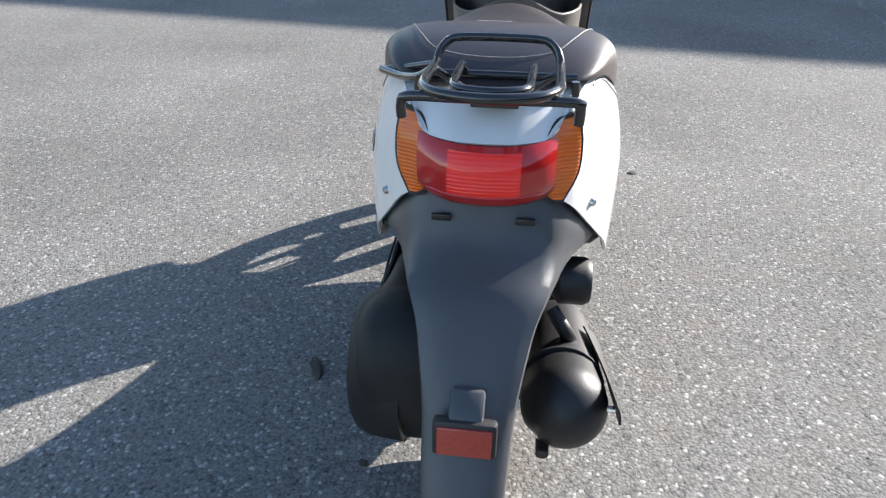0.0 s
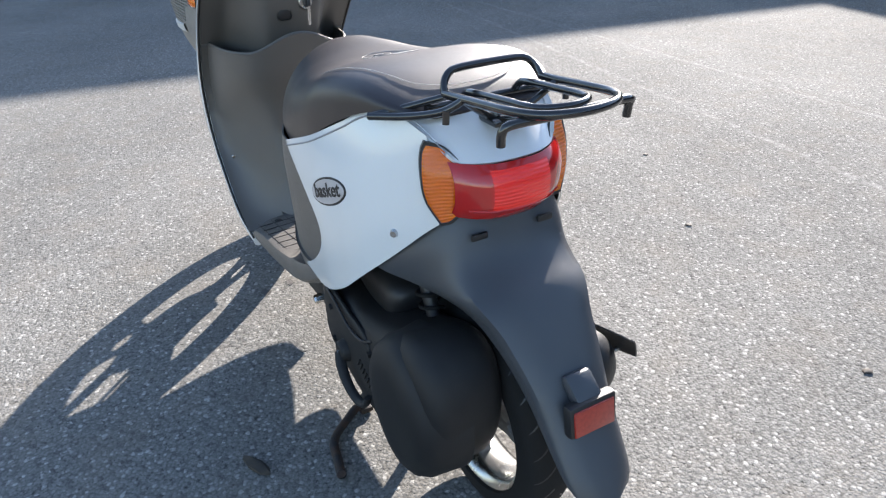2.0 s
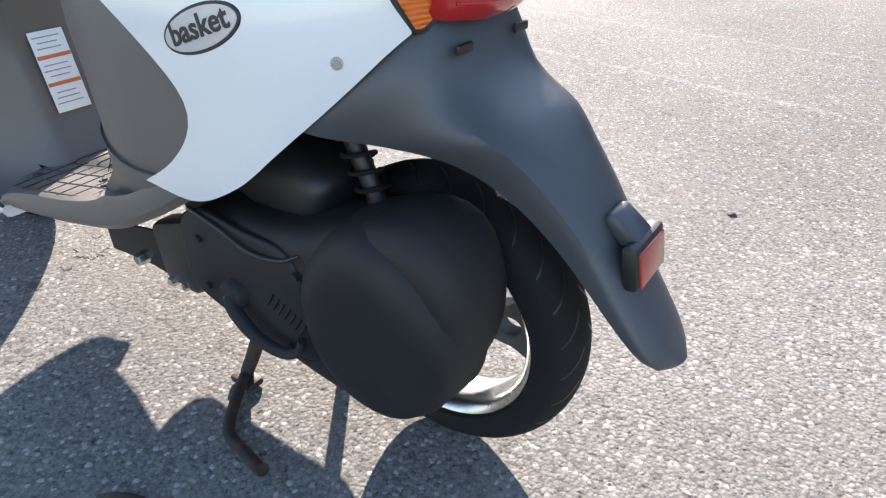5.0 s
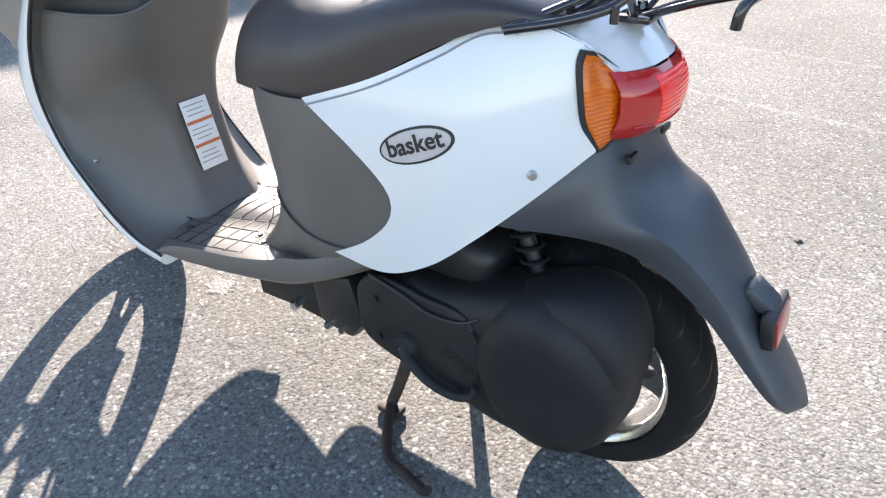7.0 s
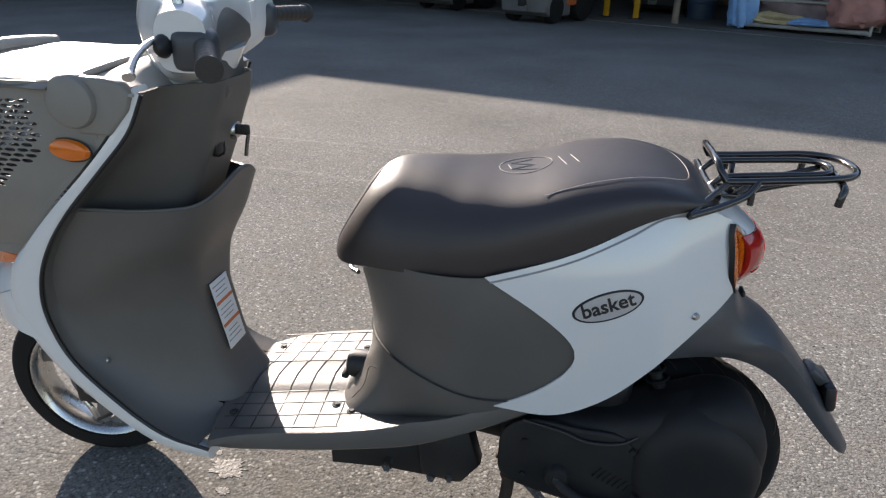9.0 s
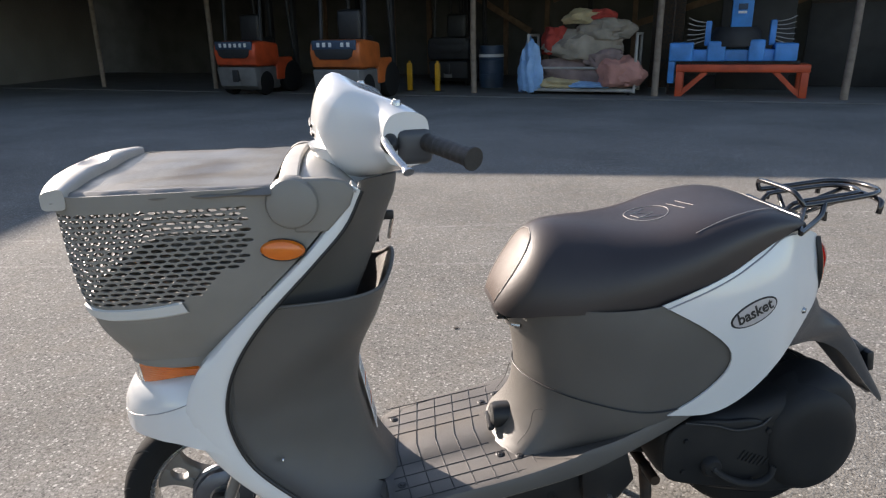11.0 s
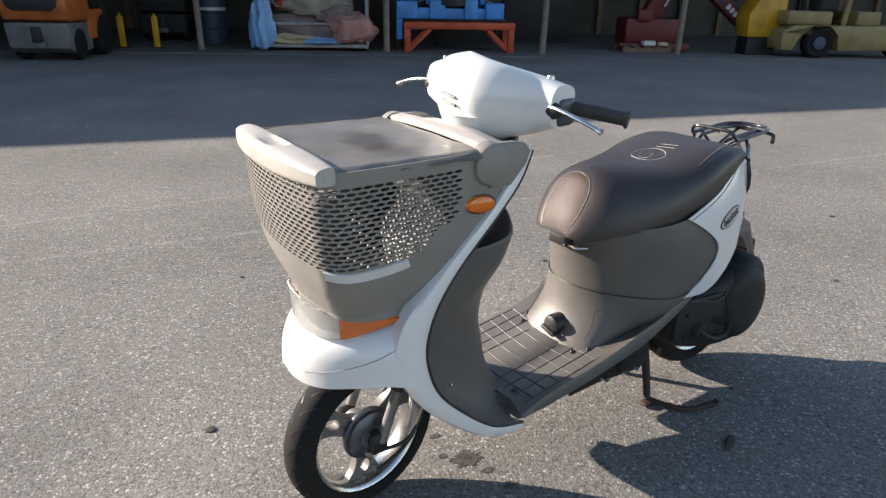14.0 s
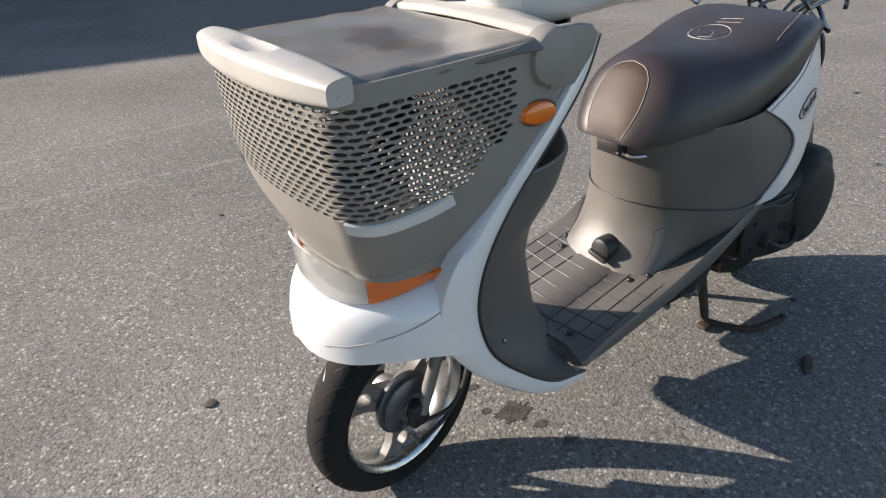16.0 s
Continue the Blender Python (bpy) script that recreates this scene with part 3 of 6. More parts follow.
cloth("plastic_sheet", "light blue plastic sheet on the cart deck", SKY, 2.22, 0.08, 0.135, 0.42, 0.16, 0.07, 3, -6)
cloth("crumpled_cloth", "faded pink bundle bulging over the cart rail", PINK, 2.78, 0.16, 0.14, 0.42, 0.32, 0.34, 4)
cloth("crumpled_cloth", "crumpled grey-beige cloth on the heap", LINEN, 2.12, 0.36, 0.62, 0.66, 0.36, 0.34, 5, 12)
cloth("crumpled_cloth", "red striped cloth on the heap", SCARLET, 1.52, 0.40, 0.72, 0.26, 0.30, 0.32, 6)
cloth("crumpled_cloth", "grey-beige sheet over the heap's top", LINEN, 2.42, 0.40, 0.98, 0.52, 0.36, 0.24, 7, -10)
cloth("crumpled_cloth", "pale cloth at the peak of the heap", STRAW, 2.05, 0.42, 1.28, 0.38, 0.26, 0.16, 8)
cloth("crumpled_cloth", "red cloth corner at the peak of the heap", SCARLET, 2.36, 0.36, 1.34, 0.26, 0.20, 0.12, 9)
cloth("crumpled_cloth", "dull mauve cloth in the middle of the heap", MAUVE, 2.45, 0.22, 0.52, 0.34, 0.24, 0.20, 10)
cloth("plastic_sheet", "light blue plastic sheet hanging from the cart's corner", SKY, 1.10, 0.05, 0.013, 0.20, 0.16, 0.52, 11, rough=0.5)

# orange bench with the blue machine on it
bench = in_shed("steel_bench", "orange-red welded steel bench with diagonal stays", "bench", 4.83, 0.42)
part("top_beam", box((2.14, 0.80, 0.13), (0, 0, 0.50), 0.012), ORANGE_RED, bench)
for s in (-1, 1):
    for y in (-0.33, 0.33):
        part("leg", box((0.12, 0.12, 0.44), (s * 1.00, y, 0.22), 0.01), ORANGE_RED, bench)
        bm = box((0.56, 0.05, 0.07))
        bmesh.ops.transform(bm, matrix=Matrix.Translation((s * 0.76, y, 0.24)) @ Matrix.Rotation(radians(44 * s), 4, "Y"), verts=bm.verts)
        part("stay", bm, ORANGE_RED, bench)
machine = in_shed("blue_machine", "bright blue machine with an upright column and wire brushes", "machine", 4.70, 0.42, z=0.565)
part("bed", box((1.95, 0.55, 0.20), (0.0, 0, 0.15), 0.02), BLUE, machine)
part("foot_block", box((2.0, 0.40, 0.05), (0.05, 0, 0.025), 0.01), DARK, machine)
for x, w, h in ((-0.88, 0.40, 0.32), (-0.30, 0.30, 0.34), (0.34, 0.26, 0.36), (0.80, 0.36, 0.30)):
    part("housing", box((w, 0.66, h), (x, 0.02, 0.05 + h / 2), 0.03, seg=3), BLUE, machine)
part("side_arm", box((0.12, 0.40, 0.62), (-1.02, 0.10, -0.02), 0.02), BLUE, machine)
part("turntable", lathe([(0.0, 0.62), (0.34, 0.62), (0.42, 0.50), (0.42, 0.30), (0.0, 0.30)], "z", (0, 0, 0), 28), DARK, machine)
part("column", box((0.34, 0.26, 1.90), (0.06, 0.0, 1.55), 0.025), BLUE, machine)
part("column_plate", box((0.15, 0.010, 0.10), (0.06, 0.134, 0.95), 0.003), NAVY, machine)
part("column_label", box((0.14, 0.010, 0.04), (0.06, 0.134, 0.86), 0.003), CHALK, machine)
part("cable_clamp", box((0.07, 0.10, 0.22), (0.26, 0.02, 1.25), 0.02), BLUE, machine)
for s in (-1, 1):
    part("brush_hub", box((0.10, 0.20, 0.42), (0.06 + s * 0.52, 0, 0.52), 0.02), BLUE, machine)
    for k in range(6):
        z = 0.40 + 0.055 * k
        part("brush_wire", tube([(0.06 + s * 0.52, 0.08, z + 0.02), (0.06 + s * 0.72, 0.10, z + 0.05 * (k - 2.5) / 2.5), (0.06 + s * 0.86, 0.12, z + 0.10 * (k - 2.2) / 2.5)], 0.008, 5, 8), GALV, machine)
# dark boards
for u, v, w, h, n in ((6.90, 2.9, 1.62, 1.62, "tall black board leaning in the shed"), (3.45, 2.2, 0.62, 1.95, "dark rusty steel door panel standing in the shed"), (5.1, 1.9, 1.3, 1.9, "black machine housing standing behind the bench")):
    e = in_shed("dark_board", n, "board", u, v)
    part("sheet", box((w, 0.09, h), (0, 0, h / 2 + 0.012), 0.012), RUST if w < 1 else DARK, e)
    part("edge_strip", box((w, 0.11, 0.05), (0, 0, h + 0.02), 0.008), RUST, e)
drum = in_shed("blue_drum", "dark blue steel drum with a pale band", "drum", -0.15, 1.6)
part("barrel", lathe([(0.0, 0.012), (0.26, 0.012), (0.27, 0.30), (0.28, 0.31), (0.27, 0.32), (0.27, 0.60), (0.28, 0.61), (0.27, 0.62), (0.26, 0.90), (0.0, 0.88)], "z", n=28), NAVY, drum)
part("band", lathe([(0.272, 0.66), (0.276, 0.66), (0.276, 0.72), (0.272, 0.72)], "z", n=28), CHALK, drum)

# folded crane
crane = in_shed("truck_crane", "folded dark red crane boom resting on the shed floor", "crane", 9.3, 1.0)
part("base_block", box((1.15, 0.70, 0.50), (-0.40, -0.1, 0.42), 0.06), CRIMSON, crane)
part("outrigger", box((1.5, 0.24, 0.16), (-0.30, 0.1, 0.10), 0.02), CRIMSON, crane)
def beam(name, a, b, w, h, mat, parent, y=0.0):
    a, b = Vector((a[0], y, a[1])), Vector((b[0], y, b[1]))
    d = b - a
    bm = box((d.length, w, h), bevel=0.02)
    bmesh.ops.transform(bm, matrix=Matrix.Translation((a + b) / 2) @ Matrix.Rotation(-math.atan2(d.z, d.x), 4, "Y"), verts=bm.verts)
    return part(name, bm, mat, parent)
beam("lower_boom", (-0.45, 0.70), (0.15, 1.62), 0.26, 0.34, CRIMSON, crane)
beam("knuckle", (0.02, 1.55), (0.55, 1.48), 0.30, 0.30, CRIMSON, crane)
beam("upper_boom", (0.40, 1.52), (1.70, 0.46), 0.22, 0.24, CRIMSON, crane, 0.1)
beam("boom_tip", (1.55, 0.62), (1.78, 0.02), 0.20, 0.20, ORANGE_RED, crane, 0.1)
beam("label_patch", (0.72, 1.27), (1.02, 1.02), 0.006, 0.16, NAVY, crane, 0.214)
for k in range(4):
    x = 1.12 + 0.085 * k
    beam("label_bar", (x, 0.935 - 0.07 * k), (x + 0.055, 0.89 - 0.07 * k), 0.006, 0.11, CHALK, crane, 0.216)
beam("boom_pad", (1.50, 0.66), (1.60, 0.58), 0.012, 0.13, YELLOW, crane, 0.214)
part("hose", tube([(-0.2, 0.2, 0.9), (0.0, 0.22, 1.3), (0.02, 0.2, 1.5)], 0.02, 8), CHALK, crane)
part("lever_bank", box((0.30, 0.12, 0.22), (-0.62, 0.28, 0.72), 0.02), CRIMSON, crane)
box_thing = in_shed("yellow_cabinet", "deep yellow steel cabinet standing beside the crane", "cabinet", 11.0, 0.5)
part("body", slab([(-0.36, 0.36), (0.36, 0.36), (0.38, 1.12), (0.10, 1.22), (-0.22, 1.05), (-0.38, 0.80)], 0.55, "y", -0.25, 0.03), YELLOW, box_thing)
part("plinth", box((0.60, 0.45, 0.36), (0, 0, 0.19), 0.02), DARK, box_thing)
pallet = in_shed("timber_pallet", "low timber pallet with broken scraps", "pallet", 8.7, 0.75)
for k in range(5):
    part("slat", box((0.10, 0.75, 0.022), (-0.44 + 0.22 * k, 0, 0.125), 0.003), TIMBER, pallet)
for y in (-0.3, 0.3):
    part("bearer", box((1.0, 0.08, 0.10), (0, y, 0.062), 0.004), TIMBER, pallet)
part("scrap", box((0.26, 0.2, 0.10), (0.1, 0.1, 0.185), 0.03), CHALK, pallet)
part("scrap", box((0.2, 0.16, 0.08), (0.38, 0.15, 0.175), 0.03), STRAW, pallet)

# pale yellow lift truck
truck = in_shed("lift_truck", "pale yellow lift truck with its side to the yard", "lift truck", 12.35, -0.25)
part("chassis", slab([(-1.22, 0.16), (-0.98, 0.14), (-0.86, 0.40), (-0.62, 0.58), (-0.30, 0.58), (-0.10, 0.40), (-0.04, 0.14), (1.4, 0.16), (1.5, 0.62), (-1.0, 0.62), (-1.25, 0.50)], 0.85, "y", -0.85, 0.03), PALE_YELLOW, truck)
part("hood", box((0.92, 0.74, 0.26), (-0.70, -0.42, 0.75), 0.05, seg=3), PALE_YELLOW, truck)
part("side_box", box((0.50, 0.74, 0.26), (0.50, -0.42, 0.75), 0.04), PALE_YELLOW, truck)
part("pillar", box((0.10, 0.08, 2.0), (0.05, -0.06, 1.55), 0.02, Euler((0, radians(4), 0)).to_matrix()), PALE_YELLOW, truck)
part("rear_pillar", box((0.08, 0.08, 1.7), (-0.62, -0.70, 1.6), 0.02, Euler((0, radians(-10), 0)).to_matrix()), DARK, truck)
part("driver_seat", box((0.42, 0.45, 0.50), (-0.25, -0.42, 1.10), 0.08, seg=3), DARK, truck)
for x in (-0.46, 1.25):
    wh = part("wheel", lathe([(0.0, 0.02), (0.13, 0.02), (0.15, 0.0), (0.25, 0.02), (0.29, -0.03), (0.29, -0.16), (0.0, -0.16)], "y", (x, 0.0, 0.29), 30), RUBBER, truck)
    part("wheel_disc", lathe([(0.0, 0.035), (0.06, 0.035), (0.12, 0.022), (0.13, 0.01), (0.0, 0.01)], "y", (x, 0.0, 0.29), 20), NAVY, wh)

# ---------------------------------------------------------------- marks and litter on the yard
OIL = material("oil_stain", (0.055, 0.050, 0.045), 0.58, spec=0.4, second=(0.11, 0.10, 0.09), scale=30, fine=120, mix=0.7, bump=1.0)
LEAF = material("dry_leaf", (0.045, 0.038, 0.030), 0.8, second=(0.08, 0.06, 0.04), scale=60, mix=0.6)
def stain(x, y, r, seed, mat=OIL, label="dark oil stain soaked into the asphalt"):
    pts = []
    for k in range(72):
        a = 2 * math.pi * k / 72
        rr = r * (0.85 + 0.35 * noise.noise(Vector((math.cos(a) * 1.7 + seed * 5, math.sin(a) * 1.7, seed))) + 0.30 * noise.noise(Vector((math.cos(a) * 6, math.sin(a) * 6 + seed, 0))) + 0.22 * noise.noise(Vector((math.cos(a) * 15, math.sin(a) * 15 + seed, 3))))
        pts.append((x + rr * math.cos(a), y + rr * 0.75 * math.sin(a)))
    ob = part("oil_stain", slab(pts, 0.0006, "z", 0.0004), mat)
    tagged(ob, label, "stain", "oil stains", "stuff")
for k, (x, y, r) in enumerate(((0.920, 0.042, 0.046), (0.896, 0.108, 0.018), (0.880, 0.185, 0.022), (0.938, -0.084, 0.016), (0.965, 0.0, 0.014))):
    stain(x, y, r, k + 1)
def litter(name, label, x, y, sx, sy, h, turn, mat, seed):
    bm = bmesh.new()
    bmesh.ops.create_icosphere(bm, subdivisions=2, radius=1)
    for p in bm.verts:
        k = 1 + 0.35 * noise.noise(p.co * 1.8 + Vector((seed, 0, 0)))
        p.co = Vector((p.co.x * sx * k, p.co.y * sy * k, (p.co.z + 0.85) * h * k))
    ob = part(name, bm, mat)
    ob.matrix_basis = Matrix.Translation((x, y, 0)) @ Matrix.Rotation(radians(turn), 4, "Z")
    tagged(ob, label, name.replace("_", " "), "litter on the yard")
litter("dry_leaf", "curled dark dry leaf lying on the asphalt", 0.252, 0.382, 0.040, 0.013, 0.006, 28, LEAF, 1)
for k, (x, y, r) in enumerate(((1.464, -0.445, 0.017), (0.531, -1.121, 0.012), (-0.196, -0.910, 0.012), (1.06, -1.445, 0.012), (-1.163, -0.065, 0.012), (-2.062, -0.563, 0.018), (0.003, 0.215, 0.010))):
    litter("asphalt_lump", "small dark lump of loose asphalt on the yard", x, y, r, r * 0.8, 0.0025, 40 * k, LEAF, k + 2)


# ---------------------------------------------------------------- scooter
scooter = thing("motor_scooter", "white and taupe motor scooter with front basket on centre stand", "motor scooter")
REAR, FRONT, RW = Vector((-0.014, 0.004, 0.214)), Vector((1.22, 0, 0.196)), 0.2


def wheel(name, c, phase):
    hub = part(name, lathe([(0.0, -0.045), (0.030, -0.045), (0.034, -0.03), (0.034, 0.03), (0.030, 0.045), (0.0, 0.045)], at=c, n=24), ALLOY, scooter)
    prof = []
    for k in range(21):
        a = math.pi * (k / 20 - 0.5)
        prof.append((0.150 + 0.050 * max(0.0, math.cos(a)) ** 0.62, 0.041 * math.sin(a) / (1.0 if abs(a) > 1.2 else 0.97)))
    prof = [(0.146, -0.030)] + prof + [(0.146, 0.030), (0.146, -0.030)]
    part("tyre", lathe(prof, at=c, n=72), RUBBER, hub, "black rubber tyre with a grooved tread")
    bm = bmesh.new()
    for k in range(26):
        for s in (-1, 1):
            a0 = 2 * math.pi * (k + 0.5 * (s > 0)) / 26
            strip = []
            for j in range(6):
                q = 0.16 + 0.80 * j / 5
                r, y = 0.150 + 0.050 * math.cos(q) ** 0.62 + 0.0005, s * 0.041 * math.sin(q) / 0.97
                a = a0 + 0.055 * j - 0.004 * j * j
                strip.append([Vector(c) + Vector((r * math.cos(a + d), y, r * math.sin(a + d))) for d in (-0.015 + 0.002 * j, 0.015 - 0.002 * j)])
            sheet(strip, bm=bm)
    part("tread", bm, BLACK_INK, hub)
    rim = [(0.151, -0.034), (0.147, -0.036), (0.141, -0.033), (0.134, -0.022), (0.131, 0.0), (0.134, 0.022), (0.141, 0.033), (0.147, 0.036), (0.151, 0.034), (0.146, 0.0), (0.151, -0.034)]
    part("rim", lathe(rim, at=c, n=64), STEEL, hub, "polished wheel rim")
    for k in range(3):
        a0 = 2 * math.pi * k / 3 + phase
        bm = bmesh.new()
        for e in (1, -1):
            rows = []
            for j in range(25):
                r = 0.03 + (0.134 - 0.03) * j / 24
                half = spl([(0.03, 0.030), (0.07, 0.024), (0.10, 0.029), (0.134, 0.050)], r)
                gap = 0.0135 * math.sqrt(max(0.0, 1 - ((r - 0.101) / 0.0185) ** 2))
                th = 0.013 - 0.004 * j / 24
                ring = []
                for u, v in ((0, -1), (0.15, -1.25), (0.85, -1.25), (1, -1), (1, 1), (0.85, 1.25), (0.15, 1.25), (0, 1)):
                    t, y = e * (gap + (half - gap) * u), th * v
                    rr = math.sqrt(max(r * r - t * t * 0.4, 1e-6))
                    ring.append(Vector(c) + Vector((rr * math.cos(a0) - t * math.sin(a0), y, rr * math.sin(a0) + t * math.cos(a0))))
                rows.append(ring)
            sheet(rows, True, True, bm)
        part("spoke", weld(bm), SPOKE, hub, "satin grey cast spoke with an oval window")
    return hub


front_wheel = wheel("front_wheel", FRONT, 0.55)
rear_wheel = wheel("rear_wheel", REAR, 3.0)
rear_wheel.matrix_basis = Matrix.Translation(REAR) @ Matrix.Diagonal((1.035, 1.12, 1.035, 1)) @ Matrix.Translation(-REAR)

# front drum brake, its arm, fork and cables
part("brake_drum", lathe([(0.0, 0.050), (0.018, 0.050), (0.020, 0.045), (0.046, 0.043), (0.058, 0.036), (0.060, 0.026), (0.066, 0.024), (0.066, 0.016), (0.0, 0.016)], at=FRONT, n=36), DRUM, front_wheel, "blue-grey cast brake drum plate")
part("axle_nut", lathe([(0.0, 0.074), (0.009, 0.074), (0.012, 0.070), (0.012, 0.052), (0.0, 0.052)], at=FRONT, n=6), STEEL, front_wheel, "zinc axle nut")
part("brake_arm", tube([FRONT + Vector((0.030, 0.056, -0.020)), FRONT + Vector((0.012, 0.058, -0.050)), FRONT + Vector((-0.002, 0.058, -0.085))], 0.006), STEEL, front_wheel)
fork = new("fork")
fork.parent = scooter
STEER = Matrix.Translation(FRONT + Vector((-0.010, 0.014, 0.002))) @ Matrix.Rotation(radians(7.5), 4, "Z") @ Matrix.Translation(-FRONT)
fork.matrix_basis = STEER.copy()
front_wheel.matrix_basis = STEER.copy()
for s in (1, -1):
    part("fork_leg", tube([FRONT + Vector((-0.005, s * 0.070, 0.0)), FRONT + Vector((-0.06, s * 0.070, 0.13))], lambda t: 0.0125, 12, 4), SPOKE, fork, "grey cast lower fork leg")
    part("fork_boot", tube([FRONT + Vector((-0.055, s * 0.070, 0.12)), FRONT + Vector((-0.115, s * 0.066, 0.27))], lambda t: 0.0185 + 0.002 * math.sin(40 * t), 14, 24), BLACK, fork)
    part("fork_foot", box((0.045, 0.022, 0.055), FRONT + Vector((0, s * 0.066, 0.0)), 0.008), BLACK, fork)
for k, (dy, dz) in enumerate(((0.082, 0.0), (0.090, 0.02))):
    part("brake_cable", tube([FRONT + Vector((-0.002, dy - 0.02, -0.085 + 3 * dz)), FRONT + Vector((-0.07, dy, -0.03 + dz)), FRONT + Vector((-0.12, dy, 0.05 + dz)), FRONT + Vector((-0.15, dy - 0.02, 0.16)), (1.02, 0.05, 0.45)], 0.0045, 8), BLACK, fork)

# ---- rear body
def half_width(x, z):
    w = spl([(-0.085, 0.015), (-0.06, 0.086), (-0.045, 0.109), (-0.03, 0.123), (0.0, 0.141), (0.03, 0.158), (0.07, 0.179), (0.12, 0.193), (0.20, 0.204), (0.32, 0.206), (0.42, 0.186), (0.50, 0.158), (0.56, 0.118), (0.60, 0.088), (0.64, 0.050)], x)
    d = z - 0.55
    return w * (1 - (0.85 if d > 0 else 0.10) * (d / 0.38) ** 2)


def on_body(x, z, lift=0.0):
    return Vector((x, half_width(x, z) + lift, z))


def side(rows, lift=0.0):
    return [[on_body(p.x, p.z, lift) for p in row] for row in rows]


P = lambda x, z: Vector((x, 0, z))
low = [P(0.312, 0.394), P(0.22, 0.390), P(0.142, 0.424), P(0.077, 0.478), P(0.010, 0.542), P(-0.047, 0.602)]
high = [P(0.340, 0.628), P(0.224, 0.669), P(0.135, 0.712), P(0.078, 0.742), P(0.022, 0.740), P(-0.022, 0.724)]
left = [P(0.312, 0.394), P(0.250, 0.431), P(0.203, 0.475), P(0.190, 0.511), P(0.208, 0.543), P(0.262, 0.584), P(0.340, 0.628)]
right = [P(-0.047, 0.602), P(-0.044, 0.650), P(-0.032, 0.695), P(-0.022, 0.724)]
rows = side(coons(low, high, left, right, 34, 24))
panel = thicken(sheet(rows), 0.004)
part("side_panel", mirror(panel), WHITE, scooter, "glossy white rear side panel")
left_panel = part("side_panel", panel, WHITE, scooter, "glossy white rear side panel with an oval badge")

for s in (1, -1):
    line = [p - Vector((0, 0, 0.010)) for p in curve(high, 40)[1:34]]
    part("panel_line", tube([Vector((p.x, s * (half_width(p.x, p.z) + 0.0004), p.z)) for p in line], 0.0016, 6, smooth=False), GREY_INK, scooter)

# white tail top between the seat and the lamps
def tail_x(y):
    return spl([(0.0, -0.084), (0.03, -0.082), (0.055, -0.074), (0.075, -0.061), (0.09, -0.046), (0.105, -0.026), (0.13, 0.005)], abs(y))


rows = []
for j in range(19):
    v = j / 18
    row = []
    for i in range(35):
        a = (i / 17 - 1) * 1.15
        e = max(0.0, abs(a) - 1.0)
        a = max(-1.0, min(1.0, a))
        ye = 0.100 * a
        end = Vector((tail_x(ye) + 0.003, ye, 0.690 + 0.028 * max(0, abs(a) - 0.78) / 0.22))
        start = Vector((0.062, 0.138 * a, 0.750 - 0.010 * abs(a) ** 3))
        p = start.lerp(end, v)
        p.z += 0.018 * math.sin(math.pi * v) * (1 - 0.45 * a * a)
        p.y += 0.003 * a * abs(a) * math.sin(math.pi * v)
        if e:
            # the rim turns down behind the side panel
            p.z -= e * 0.20
            p.y = math.copysign(half_width(p.x, p.z) - 0.006, a)
        row.append(p)
    rows.append(row)
part("tail_cover", thicken(sheet(rows), 0.004), WHITE, scooter, "white tail cover under the carrier")

# taupe body below the seat: an oval plan that runs back under the white panels
def cover_plan(u, front, wide, power=1.06):
    """u from -1 to 1 round the front of an oval; past 0.62 it follows the body back."""
    b = abs(u)
    if b < 0.62:
        q = b / 0.62 * math.pi / 2
        x, y = 0.34 + (front - 0.34) * math.cos(q) ** power, wide * math.sin(q) ** power
    else:
        x = 0.34 - (b - 0.62) / 0.38 * 0.17
        y = wide * half_width(x, 0.5) / half_width(0.34, 0.5)
    return x, (y if u > 0 else -y)


rows = []
for j in range(19):
    v = j / 18
    row = []
    for i in range(65):
        u = i / 32 - 1
        x0 = cover_plan(u, 0.57, 0.2)[0]
        zl = spl([(0.17, 0.430), (0.25, 0.412), (0.34, 0.400), (0.45, 0.412), (0.575, 0.424)], x0)
        zh = spl([(0.17, 0.690), (0.25, 0.650), (0.34, 0.624), (0.45, 0.612), (0.575, 0.606)], x0)
        z = zl + (zh - zl) * v
        front = spl([(0.42, 0.571), (0.46, 0.574), (0.52, 0.584), (0.57, 0.597), (0.62, 0.604)], z)
        x, y = cover_plan(u, front, half_width(0.34, z) - 0.006)
        row.append(Vector((x, y, z)))
    rows.append(row)
part("under_seat_cover", thicken(sheet(rows), 0.003), TAUPE, scooter, "taupe plastic cover under the seat")

